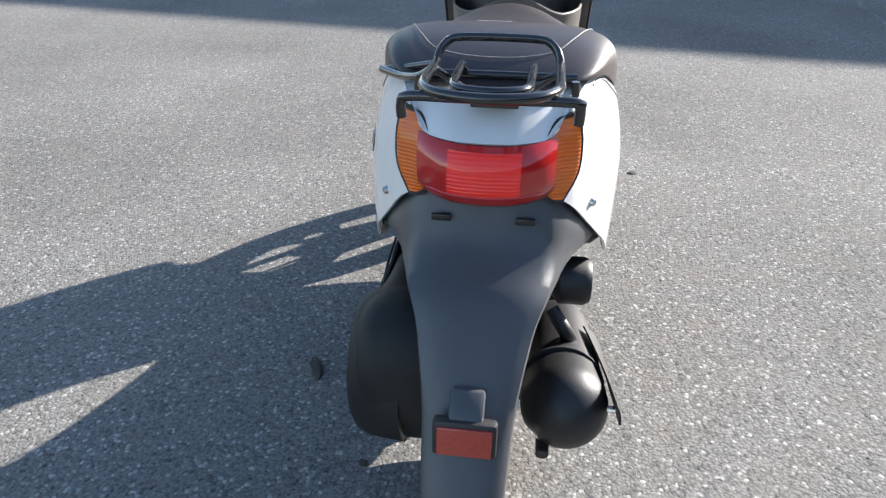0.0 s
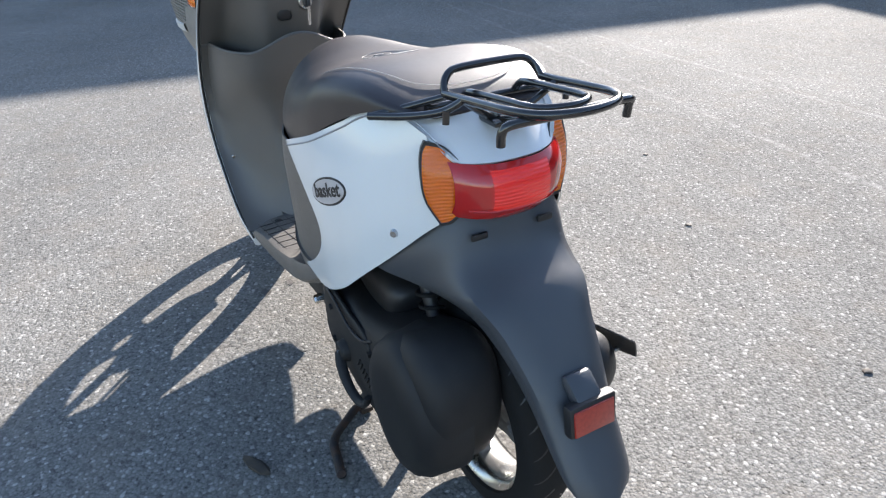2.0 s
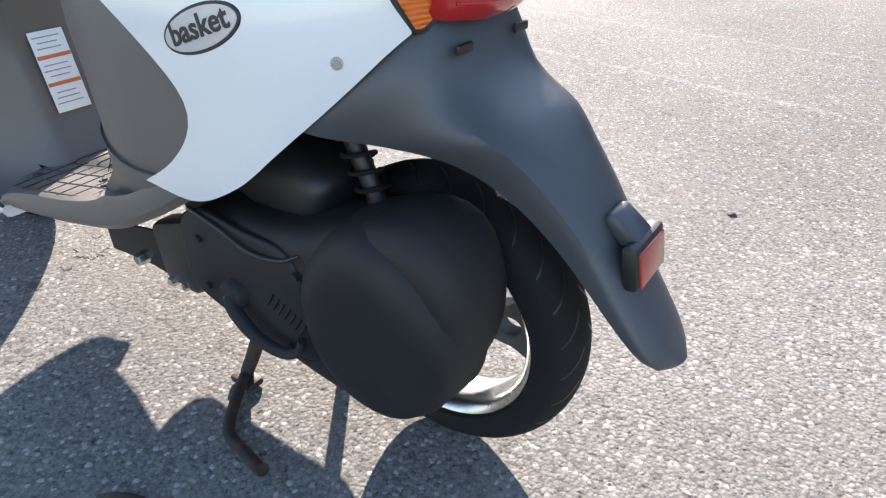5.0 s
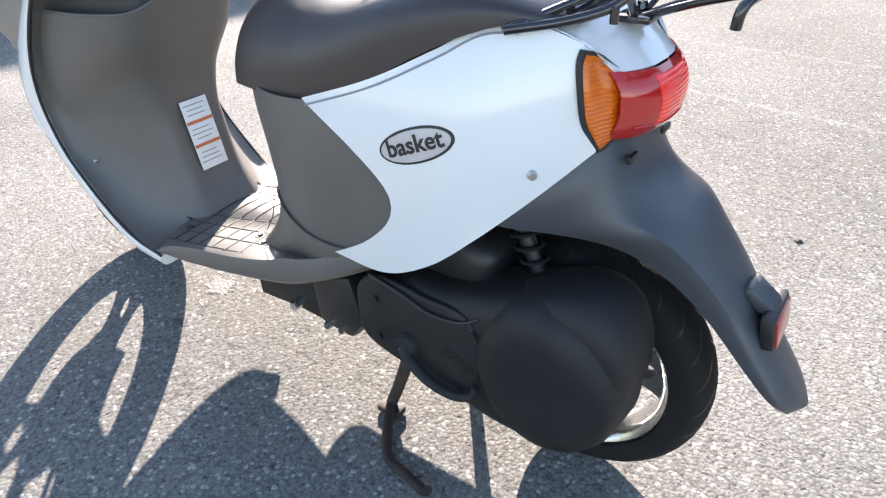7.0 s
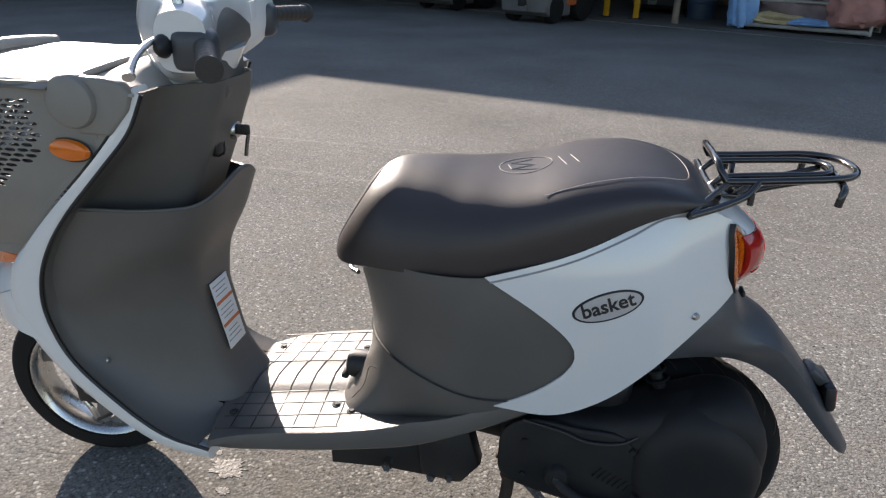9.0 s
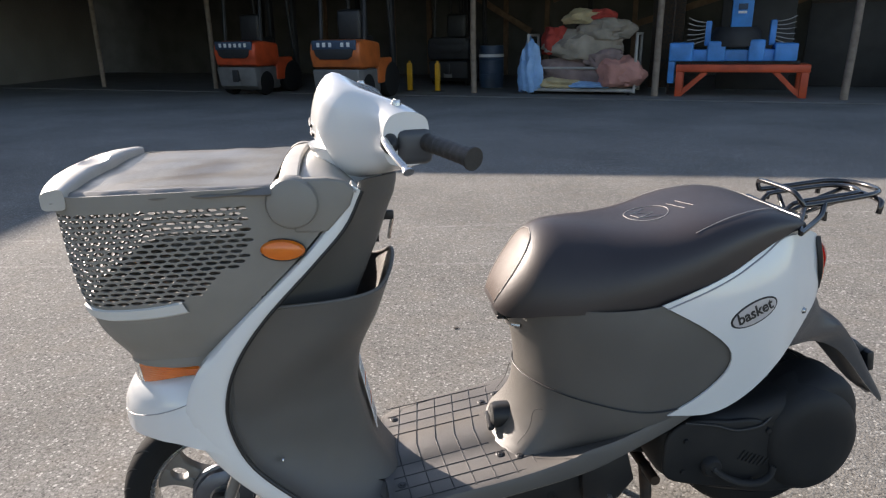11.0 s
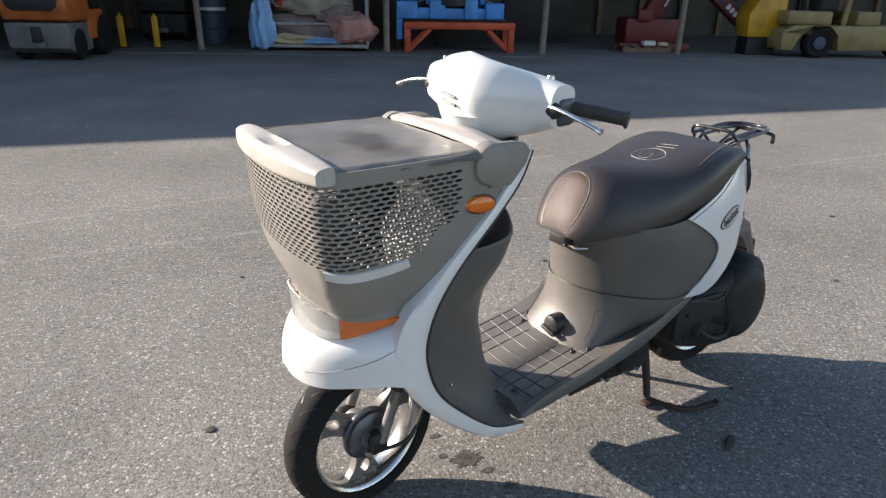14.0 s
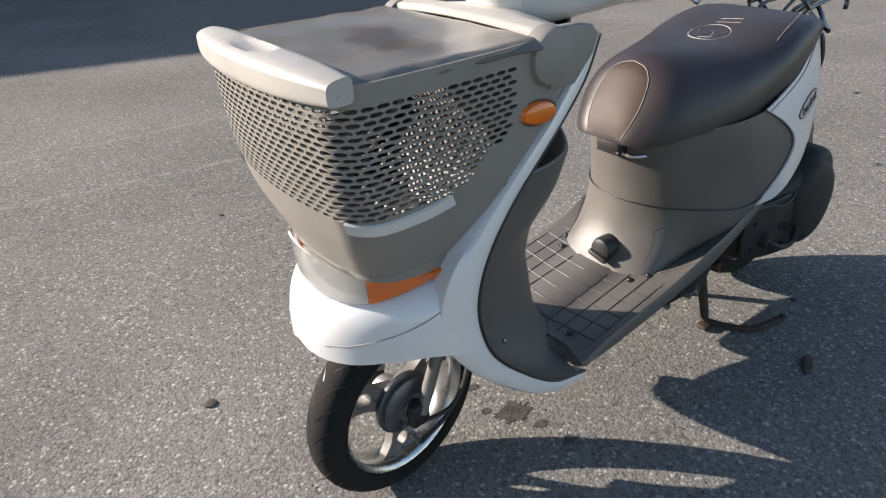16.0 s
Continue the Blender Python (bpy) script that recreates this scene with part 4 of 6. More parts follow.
# lower tunnel: a boot that flares out to the floor
FOOT = [(0.630, 0.0), (0.629, 0.030), (0.622, 0.066), (0.606, 0.104), (0.583, 0.128), (0.535, 0.138), (0.475, 0.146), (0.432, 0.158), (0.395, 0.172), (0.345, 0.182), (0.300, 0.186), (0.255, 0.190)]
foot = curve([(x, y, 0) for x, y in FOOT], 32)
rows = []
for j in range(15):
    t = j / 14
    row = []
    for i in range(65):
        u = i / 32 - 1
        k = abs(i - 32)
        f = foot[k]
        f = Vector((f.x, f.y if u > 0 else -f.y, spl([(0.25, 0.396), (0.30, 0.362), (0.36, 0.332), (0.42, 0.316), (0.47, 0.302), (0.52, 0.290), (0.63, 0.272)], f.x)))
        x, y = cover_plan(u * 0.86, 0.574, half_width(0.34, 0.42) - 0.003)
        top = Vector((x, y, spl([(0.17, 0.428), (0.25, 0.412), (0.34, 0.402), (0.45, 0.416), (0.575, 0.430)], x)))
        w = 1 - (1 - t) ** spl([(0.0, 2.5), (0.5, 2.2), (1.0, 1.2)], abs(u))
        p = f.lerp(top, w)
        p.z = f.z + (top.z - f.z) * t
        row.append(p)
    rows.append(row)
part("seat_tunnel", thicken(sheet(rows), 0.004), TAUPE, scooter, "taupe plastic tunnel behind the footboard")
part("cover_seam", tube([p + Vector((p.x - 0.36, p.y, 0)).normalized() * 0.0008 for p in rows[-1]], 0.0013, 6, smooth=False), BLACK, scooter)
for s in (1, -1):
    part("inspection_seam", tube([Vector((0.590, s * 0.112, 0.300)), Vector((0.566, s * 0.112, 0.335)), Vector((0.556, s * 0.108, 0.372)), Vector((0.540, s * 0.116, 0.380))], 0.0009, 5, 24), BLACK, scooter)

# ---- seat
SEAT_TOP = [(-0.006, 0.742), (0.004, 0.749), (0.018, 0.757), (0.04, 0.767), (0.07, 0.777), (0.10, 0.783), (0.133, 0.785), (0.19, 0.780), (0.24, 0.770), (0.29, 0.757), (0.345, 0.750), (0.40, 0.750), (0.45, 0.753), (0.505, 0.752), (0.535, 0.743), (0.560, 0.723), (0.580, 0.694), (0.600, 0.662), (0.616, 0.632), (0.626, 0.608), (0.630, 0.594)]
SEAT_LOW = [(-0.006, 0.738), (0.02, 0.746), (0.05, 0.744), (0.10, 0.730), (0.143, 0.710), (0.19, 0.686), (0.237, 0.658), (0.30, 0.630), (0.335, 0.620), (0.45, 0.607), (0.54, 0.598), (0.585, 0.586), (0.615, 0.580), (0.630, 0.584)]
SEAT_WIDE = [(-0.006, 0.082), (0.004, 0.104), (0.02, 0.126), (0.05, 0.144), (0.10, 0.160), (0.16, 0.175), (0.25, 0.186), (0.34, 0.184), (0.45, 0.168), (0.52, 0.150), (0.560, 0.132), (0.590, 0.111), (0.610, 0.091), (0.622, 0.073), (0.630, 0.052)]
SEAT_EDGE = [(-0.016, 0.52), (0.10, 0.46), (0.20, 0.48), (0.28, 0.54), (0.36, 0.68), (0.44, 0.88), (0.52, 1.00), (0.58, 0.93), (0.64, 0.80)]


def seat_ring(x, n=41):
    zt, zb, w, e = spl(SEAT_TOP, x), spl(SEAT_LOW, x), spl(SEAT_WIDE, x), spl(SEAT_EDGE, x)
    ring = []
    for i in range(n):
        a = math.pi * i / (n - 1)
        c, s = math.cos(a), math.sin(a)
        ring.append(Vector((x, w * (abs(c) ** e) * (1 if c > 0 else -1), zb + (zt - zb) * (abs(s) ** e))))
    return ring + [Vector((x, w * k, zb)) for k in (-0.7, -0.35, 0, 0.35, 0.7)]


def on_seat(x, y, lift=0.0014):
    """The seat's skin above a place."""
    zt, zb, w, e = spl(SEAT_TOP, x), spl(SEAT_LOW, x), spl(SEAT_WIDE, x), spl(SEAT_EDGE, x)
    c = min(1.0, abs(y) / w) ** (1 / e)
    return Vector((x, y, zb + (zt - zb) * (1 - c * c) ** (e / 2) + lift))


xs = [-0.006, -0.002, 0.004, 0.012, 0.022, 0.034] + [0.05 + 0.02 * k for k in range(23)] + [0.505, 0.52, 0.535, 0.548, 0.560, 0.571, 0.582, 0.592, 0.601, 0.609, 0.616, 0.622, 0.627, 0.630]
seat = part("seat", weld(sheet([seat_ring(x) for x in xs], True, True)), VINYL, scooter, "dark brown vinyl seat with pale stitching")
nose_half = lambda x: spl([(0.548, 0.002), (0.551, 0.026), (0.558, 0.044), (0.572, 0.057), (0.595, 0.061), (0.616, 0.056), (0.629, 0.046)], x)
rows = [[on_seat(x, nose_half(x) * a, 0.0009) for a in [k / 8 - 1 for k in range(17)]] for x in (0.548, 0.551, 0.555, 0.560, 0.566, 0.573, 0.581, 0.589, 0.597, 0.604, 0.611, 0.617, 0.622, 0.626, 0.629)]
part("seat_nose", sheet(rows), BRONZE, seat, "bronze vinyl front of the seat")
part("piping", tube([row[0] + Vector((0.0004, 0, 0.0005)) for row in rows[::-1]] + [row[-1] + Vector((0.0004, 0, 0.0005)) for row in rows], 0.0006, 6, smooth=False), THREAD, seat)
part("stitching", tube([on_seat(x, y) for x, y in ((0.26, 0.146), (0.20, 0.136), (0.14, 0.122), (0.09, 0.104), (0.055, 0.082), (0.040, 0.045), (0.036, 0.0), (0.040, -0.045), (0.055, -0.082), (0.09, -0.104), (0.14, -0.122), (0.20, -0.136), (0.26, -0.146))], 0.0005, 6, 80), THREAD, seat)
# stitched emblem drawn as plain shapes on the seat top
def seat_mark(pts, closed=False):
    if not closed:
        pts = [(a[0] + (b[0] - a[0]) * k / 8, a[1] + (b[1] - a[1]) * k / 8) for a, b in zip(pts, pts[1:]) for k in range(8)] + [pts[-1]]
    part("stitched_emblem", tube([on_seat(*p, 0.0006) for p in pts], 0.0007, 5, closed=closed, smooth=closed), THREAD, seat)
seat_mark([(0.300 + 0.044 * math.cos(2 * math.pi * k / 24), 0.008 + 0.046 * math.sin(2 * math.pi * k / 24)) for k in range(24)], True)
seat_mark([(0.276, 0.040), (0.322, 0.026), (0.284, 0.010), (0.326, -0.008), (0.290, -0.024)])
seat_mark([(0.322, 0.026), (0.330, 0.000)])
seat_mark([(0.232, 0.040), (0.246, -0.012)])
seat_mark([(0.212, 0.036), (0.226, -0.014)])
# seat bracket and lock
part("seat_hinge", box((0.040, 0.062, 0.034), (0.600, 0.004, 0.566), 0.006), BLACK, scooter, "black seat hinge with a steel pin")
part("hinge_pin", tube([(0.616, -0.026, 0.556), (0.616, 0.036, 0.556)], 0.0042, 10, 2, False), BLACK, scooter)
part("helmet_hook", tube([(0.604, 0.034, 0.556), (0.600, 0.060, 0.552), (0.580, 0.080, 0.554)], 0.0042, 8), STEEL, scooter)
catch = part("petrol_catch", lathe([(0.0, 0.628), (0.016, 0.630), (0.026, 0.625), (0.029, 0.615), (0.029, 0.57), (0.0, 0.57)], "x", (0, 0.014, 0.312), 24), BLACK, scooter, "black round latch at the tunnel foot")
part("latch_bar", box((0.016, 0.054, 0.015), (0.630, 0.014, 0.298), 0.006, Euler((radians(-12), 0, 0)).to_matrix()), BLACK, catch)

# ---- tail lamps
def lens(y0, y1, zlo, zhi, depth, n=14, m=10):
    rows = []
    for j in range(m + 1):
        v = j / m
        row = []
        for i in range(n + 1):
            u = i / n
            y = y0 + (y1 - y0) * u
            z = zlo(y) + (zhi(y) - zlo(y)) * v
            bulge = depth * (1 - abs(2 * v - 1) ** 2.5)
            row.append(Vector((tail_x(y) - bulge, y, z)))
        rows.append(row)
    return rows


tail = part("tail_light", thicken(sheet(lens(-0.089, 0.089, lambda y: 0.606 + 0.8 * y * y, lambda y: 0.688 + 0.5 * y * y, 0.019, 32, 14)), 0.010), RED, scooter, "ribbed red tail light lens")
for s in (1, -1):
    inner = [(-0.055, 0.079, 0.613), (-0.058, 0.0745, 0.652), (-0.052, 0.076, 0.691)]
    outer = [(-0.049, 0.101, 0.606), (-0.038, 0.117, 0.640), (-0.032, 0.119, 0.675), (-0.027, 0.115, 0.701), (-0.028, 0.109, 0.714)]
    bottom = [inner[0], (-0.050, 0.088, 0.605), outer[0]]
    top = [inner[-1], (-0.035, 0.087, 0.706), outer[-1]]
    rows = coons(bottom, top, inner, outer, 10, 14)
    for name, out, mat, lab in (("rear_indicator", 0.007, AMBER, "amber rear turn signal lens"), ("indicator_gasket", 0.001, BLACK, "")):
        grid = []
        for j, row in enumerate(rows):
            line = []
            for i, p in enumerate(row):
                f = (1 - (2 * j / 14 - 1) ** 4) * (1 - (2 * i / 10 - 1) ** 4)
                grow = 1.0 if mat is AMBER else 1.09
                c = rows[7][5]
                p2 = c + (p - c) * grow
                p2 = p2 + Vector((-0.55, 0.8, 0)) * (out * f + 0.002)
                line.append(Vector((p2.x, s * p2.y, p2.z)))
            grid.append(line)
        part(name, thicken(sheet(grid), 0.008), mat, scooter, lab)
    part("lens_screw", lathe([(0.0, -0.0785), (0.004, -0.0785), (0.0045, -0.070), (0.0, -0.070)], "x", (0, s * 0.064, 0.648), 10), STEEL, tail)
    part("panel_screw", lathe([(0.0, 0.005), (0.005, 0.005), (0.007, 0.0), (0.0, 0.0)], "y", (0, 0, 0), 10), STEEL, scooter).matrix_basis = Matrix.Translation((0.012, s * half_width(0.012, 0.575), 0.575)) @ Matrix.Rotation(radians(40 * s), 4, "Z") @ Matrix.Diagonal((1, s, 1, 1))
# centre patch whose brighter red carries the glow of the lens
rows = []
for j in range(13):
    row = []
    for i in range(17):
        y = 0.046 * (i / 8 - 1)
        lo, hi = 0.606 + 0.8 * y * y, 0.688 + 0.5 * y * y
        v = 0.24 + 0.68 * j / 12
        row.append(Vector((tail_x(y) - 0.019 * (1 - abs(2 * v - 1) ** 2.5) - 0.0006, y, lo + (hi - lo) * v)))
    rows.append(row)
part("lens_glow", thicken(sheet(rows), 0.002), RED_BRIGHT, tail, "ribbed centre of the red lens, coloured brighter for its glow")
part("lens_step", tube([(tail_x(y) - 0.0150, y, 0.624 + 0.5 * y * y) for y in (-0.074, -0.05, -0.025, 0, 0.025, 0.05, 0.074)], 0.0016, 6, 30), RED, tail)
# black filler added between the panels to keep the underside dark
part("tail_gap_filler", box((0.16, 0.215, 0.13), (0.062, 0, 0.540), 0.03), BLACK, scooter)

# ---- rear mudguard
TOP = [(-0.056, 0.618), (-0.079, 0.559), (-0.104, 0.532), (-0.150, 0.505), (-0.187, 0.468), (-0.224, 0.424), (-0.264, 0.367), (-0.309, 0.303), (-0.332, 0.268)]
LOWER = [(0.105, 0.520), (0.040, 0.494), (-0.020, 0.484), (-0.080, 0.470), (-0.141, 0.440), (-0.194, 0.393), (-0.252, 0.328), (-0.290, 0.288), (-0.320, 0.264)]
tops, lows = curve([(x, 0, z) for x, z in TOP], 40), curve([(x, 0, z) for x, z in LOWER], 40)
guard = []
for i, (p, q) in enumerate(zip(tops, lows)):
    d = (tops[min(i + 1, 40)] - tops[max(i - 1, 0)]).normalized()
    nrm = Vector((d.z, 0, -d.x))
    if nrm.x > 0:
        nrm = -nrm
    t = i / 40
    w = spl([(0, 0.086), (0.12, 0.098), (0.25, 0.098), (0.45, 0.076), (0.7, 0.058), (0.90, 0.052), (0.95, 0.047), (0.98, 0.037), (1.0, 0.018)], t)
    spread = spl([(0.0, 0.085), (0.10, 0.062), (0.20, 0.030), (0.32, 0.004), (0.4, 0.0), (1.0, 0.0)], t)
    ring = []
    for k in range(23):
        a = k / 11 - 1
        b = abs(a)
        if b < 0.62:
            f = b / 0.62
            c = p - nrm * 0.012 * f ** 3
            y = w * f * 0.93
        else:
            f = (b - 0.62) / 0.38
            c = (p - nrm * 0.012).lerp(q, f ** 1.35)
            y = w * (0.93 + 0.09 * min(1, f * 2.2) ** 0.6) + spread * f
        ring.append(c + Vector((0, y if a > 0 else -y, 0)))
    guard.append(ring)
mudguard = part("rear_mudguard", thicken(sheet(guard), 0.004), FENDER, scooter, "long dark grey plastic rear mudguard")
for s in (1, -1):
    part("moulded_slot", box((0.006, 0.026, 0.010), (-0.0745, s * 0.056, 0.582), 0.002), BLACK, mudguard)
holder = part("reflector_holder", box((0.018, 0.080, 0.050), (-0.266, 0, 0.380), 0.005, Euler((0, radians(9), 0)).to_matrix()), BLACK, mudguard, "black reflector housing")
part("reflector", box((0.008, 0.068, 0.040), (-0.274, 0, 0.379), 0.002, Euler((0, radians(9), 0)).to_matrix()), REFLEX, holder, "rectangular red reflector")
hood = slab([(-0.268, 0.404), (-0.234, 0.430), (-0.222, 0.420), (-0.248, 0.392)], 0.044, "y", -0.022, 0.006)
part("reflector_hood", hood, FENDER, holder)
# ---- engine and drive case
outline = [(0.292, 0.340), (0.300, 0.285), (0.292, 0.225), (0.20, 0.185), (0.10, 0.160), (0.02, 0.150), (-0.055, 0.158), (-0.105, 0.200), (-0.138, 0.275), (-0.140, 0.355), (-0.108, 0.412), (-0.050, 0.424), (0.03, 0.395), (0.12, 0.370), (0.21, 0.362)]
outline = [(p.x, p.z) for p in curve([(x, 0, z) for x, z in outline], 52, True)[:-1]]
engine = part("engine_case", slab(outline, 0.135, "y", 0.045, 0.034, 5), CASE, scooter, "dusty black belt-drive case beside the rear wheel")
# flat front cover with a raised rim, a round clutch bulge behind it
cover = [(p.x, p.z) for p in curve([(x, 0, z) for x, z in ((0.292, 0.335), (0.300, 0.290), (0.290, 0.232), (0.215, 0.205), (0.12, 0.190), (0.055, 0.205), (0.060, 0.262), (0.085, 0.345), (0.17, 0.356), (0.25, 0.362))], 44, True)[:-1]]
part("front_cover", slab(cover, 0.010, "y", 0.174, 0.007, 3), CASE, engine)
part("cover_rim", tube([(0.262, 0.186, 0.362), (0.20, 0.189, 0.352), (0.150, 0.189, 0.336), (0.098, 0.187, 0.340), (0.070, 0.178, 0.352)], 0.0028, 8, 30), BLACK, engine)
bulge = lathe([(0.0, 0.200), (0.040, 0.1995), (0.068, 0.198), (0.088, 0.194), (0.101, 0.184), (0.110, 0.165), (0.115, 0.11), (0.0, 0.11)], at=(-0.030, 0, 0.285), n=44)
bmesh.ops.scale(bulge, vec=(1.0, 1, 1.14), verts=bulge.verts, space=Matrix.Translation((0.030, 0, -0.285)))
part("clutch_bulge", bulge, CASE, engine, "rounded rear of the drive case")
part("vent_cap", lathe([(0.0, 0.172), (0.008, 0.171), (0.013, 0.167), (0.020, 0.150), (0.0, 0.150)], at=(-0.104, 0, 0.386), n=18), BLACK, engine)
part("kick_lever", tube([(0.196, 0.196, 0.254), (0.178, 0.203, 0.240), (0.140, 0.207, 0.222), (0.098, 0.206, 0.216), (0.070, 0.202, 0.226), (0.062, 0.199, 0.246)], lambda t: 0.0105 - 0.003 * t, 10, 30, flat=0.7), CASE, engine, "black kick-start lever")
part("kick_boss", lathe([(0.0, 0.200), (0.017, 0.199), (0.021, 0.194), (0.023, 0.180), (0.0, 0.180)], at=(0.196, 0, 0.254), n=20), CASE, engine)
for x, y, z in ((0.196, 0.203, 0.254), (0.255, 0.189, 0.318), (0.255, 0.189, 0.245), (0.10, 0.189, 0.208), (-0.062, 0.180, 0.182), (0.075, 0.188, 0.325)):
    part("case_bolt", lathe([(0.0, y), (0.0055, y), (0.0065, y - 0.012), (0.0, y - 0.012)], at=(x, 0, z), n=8), STEEL if y > 0.2 else CASE, engine)
for k in range(7):
    part("case_rib", box((0.003, 0.005, 0.024), (0.128 - 0.009 * k, 0.185, 0.272 - 0.004 * k), 0.0012, Euler((0, radians(-35), 0)).to_matrix()), CASE, engine)
part("case_foot", box((0.075, 0.07, 0.05), (0.045, 0.120, 0.165), 0.02, seg=3), CASE, engine)
part("engine_block", box((0.26, 0.17, 0.13), (0.36, -0.02, 0.275), 0.03, Euler((0, radians(-8), 0)).to_matrix(), seg=3), CASE, scooter, "dark engine block under the footboard")
# unseen block on the far side, sized to fill out the ground shadow
part("crankcase", box((0.36, 0.11, 0.125), (0.44, -0.095, 0.203), 0.035, seg=3), CASE, scooter, "unseen crankcase block added on the exhaust side for its shadow")
# black block added to fill the dark space over the case
part("case_top_filler", box((0.17, 0.12, 0.105), (0.168, 0.070, 0.392), 0.028, Euler((0, radians(-16), 0)).to_matrix(), seg=3), BLACK, scooter, "black filler block above the case")
part("frame_bracket", slab([(0.635, 0.200), (0.577, 0.210), (0.49, 0.226), (0.40, 0.215), (0.39, 0.158), (0.43, 0.145), (0.52, 0.150), (0.634, 0.142)], 0.006, "y", 0.116, 0.002), CASE, scooter, "dark steel frame bracket")
part("engine_hanger", slab([(0.46, 0.255), (0.36, 0.290), (0.335, 0.200), (0.37, 0.150), (0.45, 0.158)], 0.050, "y", 0.090, 0.012), BLACK, scooter, "black engine hanger")
for x, z, r in ((0.515, 0.170, 0.011), (0.428, 0.160, 0.009), (0.392, 0.164, 0.008)):
    part("bracket_bolt", lathe([(0.0, 0.146), (r * 0.8, 0.146), (r, 0.140), (r, 0.110), (0.0, 0.110)], at=(x, 0, z), n=6), STEEL, scooter)
# shock absorber
a, b = Vector((-0.012, 0.080, 0.300)), Vector((0.092, 0.080, 0.525))
shock = part("shock_absorber", tube([a, b], 0.012, 12, 3, False), BLACK, scooter)
ax = (b - a).normalized()
e1 = ax.cross(Vector((0, 1, 0))).normalized()
coil = [a + (b - a) * (0.12 + 0.82 * k / 140) + (e1 * math.cos(k * 0.42) + Vector((0, 1, 0)) * math.sin(k * 0.42)) * 0.019 for k in range(141)]
part("coil_spring", tube(coil, 0.0030, 7, smooth=False), RUBBER, shock, "black coil spring")

# ---- exhaust on the far side
muf = [(0.26, -0.125, 0.190), (0.12, -0.133, 0.222), (0.0, -0.134, 0.254), (-0.10, -0.134, 0.286), (-0.145, -0.134, 0.300)]
exhaust = part("silencer", tube(muf, lambda t: 0.066 * (min(1, (t + 0.04) * 5) ** 0.6) * (1 if t < 0.86 else max(0.05, 1 - ((t - 0.86) / 0.14) ** 2) ** 0.5), 28, 40), BLACK, scooter, "matt black exhaust silencer")
part("silencer_seam", tube([(-0.030, -0.1325, 0.268), (-0.036, -0.1325, 0.270)], 0.0672, 28, 2, False), CASE, exhaust)
rows = []
for j in range(13):
    x = 0.10 - 0.245 * j / 12
    cy, cz = -0.128, 0.225 + 0.32 * (0.10 - x)
    rows.append([Vector((x, cy - 0.082 * math.cos(radians(q)), cz + 0.082 * math.sin(radians(q)))) for q in [2 + (56 - 2.6 * j) * i / 7 for i in range(8)]])
part("heat_shield", thicken(sheet(rows), 0.003), BLACK, exhaust, "curved black heat shield")
for x in (0.08, -0.10):
    part("shield_stay", tube([(x, -0.185, 0.262 - 0.3 * x), (x - 0.004, -0.212, 0.266 - 0.3 * x)], 0.005, 8, 2, False), STEEL, exhaust)
part("tail_pipe", tube([(-0.10, -0.105, 0.238), (-0.145, -0.105, 0.232)], 0.010, 10, 2, False), BLACK, exhaust)
part("intake_cap", lathe([(0.0, -0.172), (0.034, -0.170), (0.040, -0.160), (0.040, -0.120), (0.030, -0.110), (0.0, -0.110)], at=(0.085, 0, 0.395), n=28), BLACK, scooter, "round black cap beside the engine")
part("oil_hose", tube([(0.05, -0.11, 0.36), (0.03, -0.135, 0.33), (0.06, -0.145, 0.29), (0.12, -0.12, 0.27)], 0.012, 10), BLACK, scooter)
part("axle_end", lathe([(0.0, -0.11), (0.014, -0.11), (0.016, -0.10), (0.016, -0.05), (0.0, -0.05)], at=REAR, n=8), STEEL, rear_wheel)

# ---- centre stand
stand = part("centre_stand", tube([(0.285, -0.13, 0.185), (0.285, 0.13, 0.185)], 0.012, 10, 2, False), RUST, scooter, "rust-stained steel centre stand")
for s in (1, -1):
    part("stand_leg", tube([(0.285, s * 0.072, 0.190), (0.283, s * 0.088, 0.120), (0.292, s * 0.110, 0.060), (0.302, s * 0.126, 0.020)], lambda t: 0.014 - 0.003 * t, 10, 20), RUST, stand)
    part("stand_foot", box((0.050, 0.030, 0.014), (0.300, s * 0.130, 0.009), 0.005), RUST, stand)
part("stand_pedal", tube([(0.302, 0.126, 0.022), (0.274, 0.172, 0.015), (0.230, 0.224, 0.013), (0.175, 0.238, 0.013), (0.135, 0.246, 0.014), (0.127, 0.248, 0.024)], 0.0095, 10, 30, flat=0.75), RUST, stand)

# ---- carrier
rack = new("luggage_carrier")
rack.parent = scooter
rack.matrix_basis = Matrix.Translation((0, -0.008, 0))
rack["label"] = "glossy black tubular steel rear carrier"
def bar(pts, r=0.0058, n=None):
    return part("bar", tube(pts, r, 10, n), RACK, rack)
RING = [(-0.012, 0.078, 0.772), (-0.05, 0.0765, 0.775), (-0.11, 0.075, 0.781), (-0.160, 0.072, 0.786), (-0.192, 0.058, 0.788), (-0.208, 0.033, 0.789), (-0.213, 0.0, 0.789)]
HOOP = [(-0.012, 0.078, 0.772), (-0.004, 0.074, 0.784), (0.001, 0.064, 0.795), (0.003, 0.048, 0.799), (0.003, 0.0, 0.800)]
LOOP = [(0.004, 0.043, 0.752), (-0.006, 0.044, 0.764), (-0.022, 0.045, 0.771), (-0.10, 0.043, 0.779), (-0.148, 0.041, 0.783), (-0.170, 0.030, 0.785), (-0.180, 0.0, 0.786)]
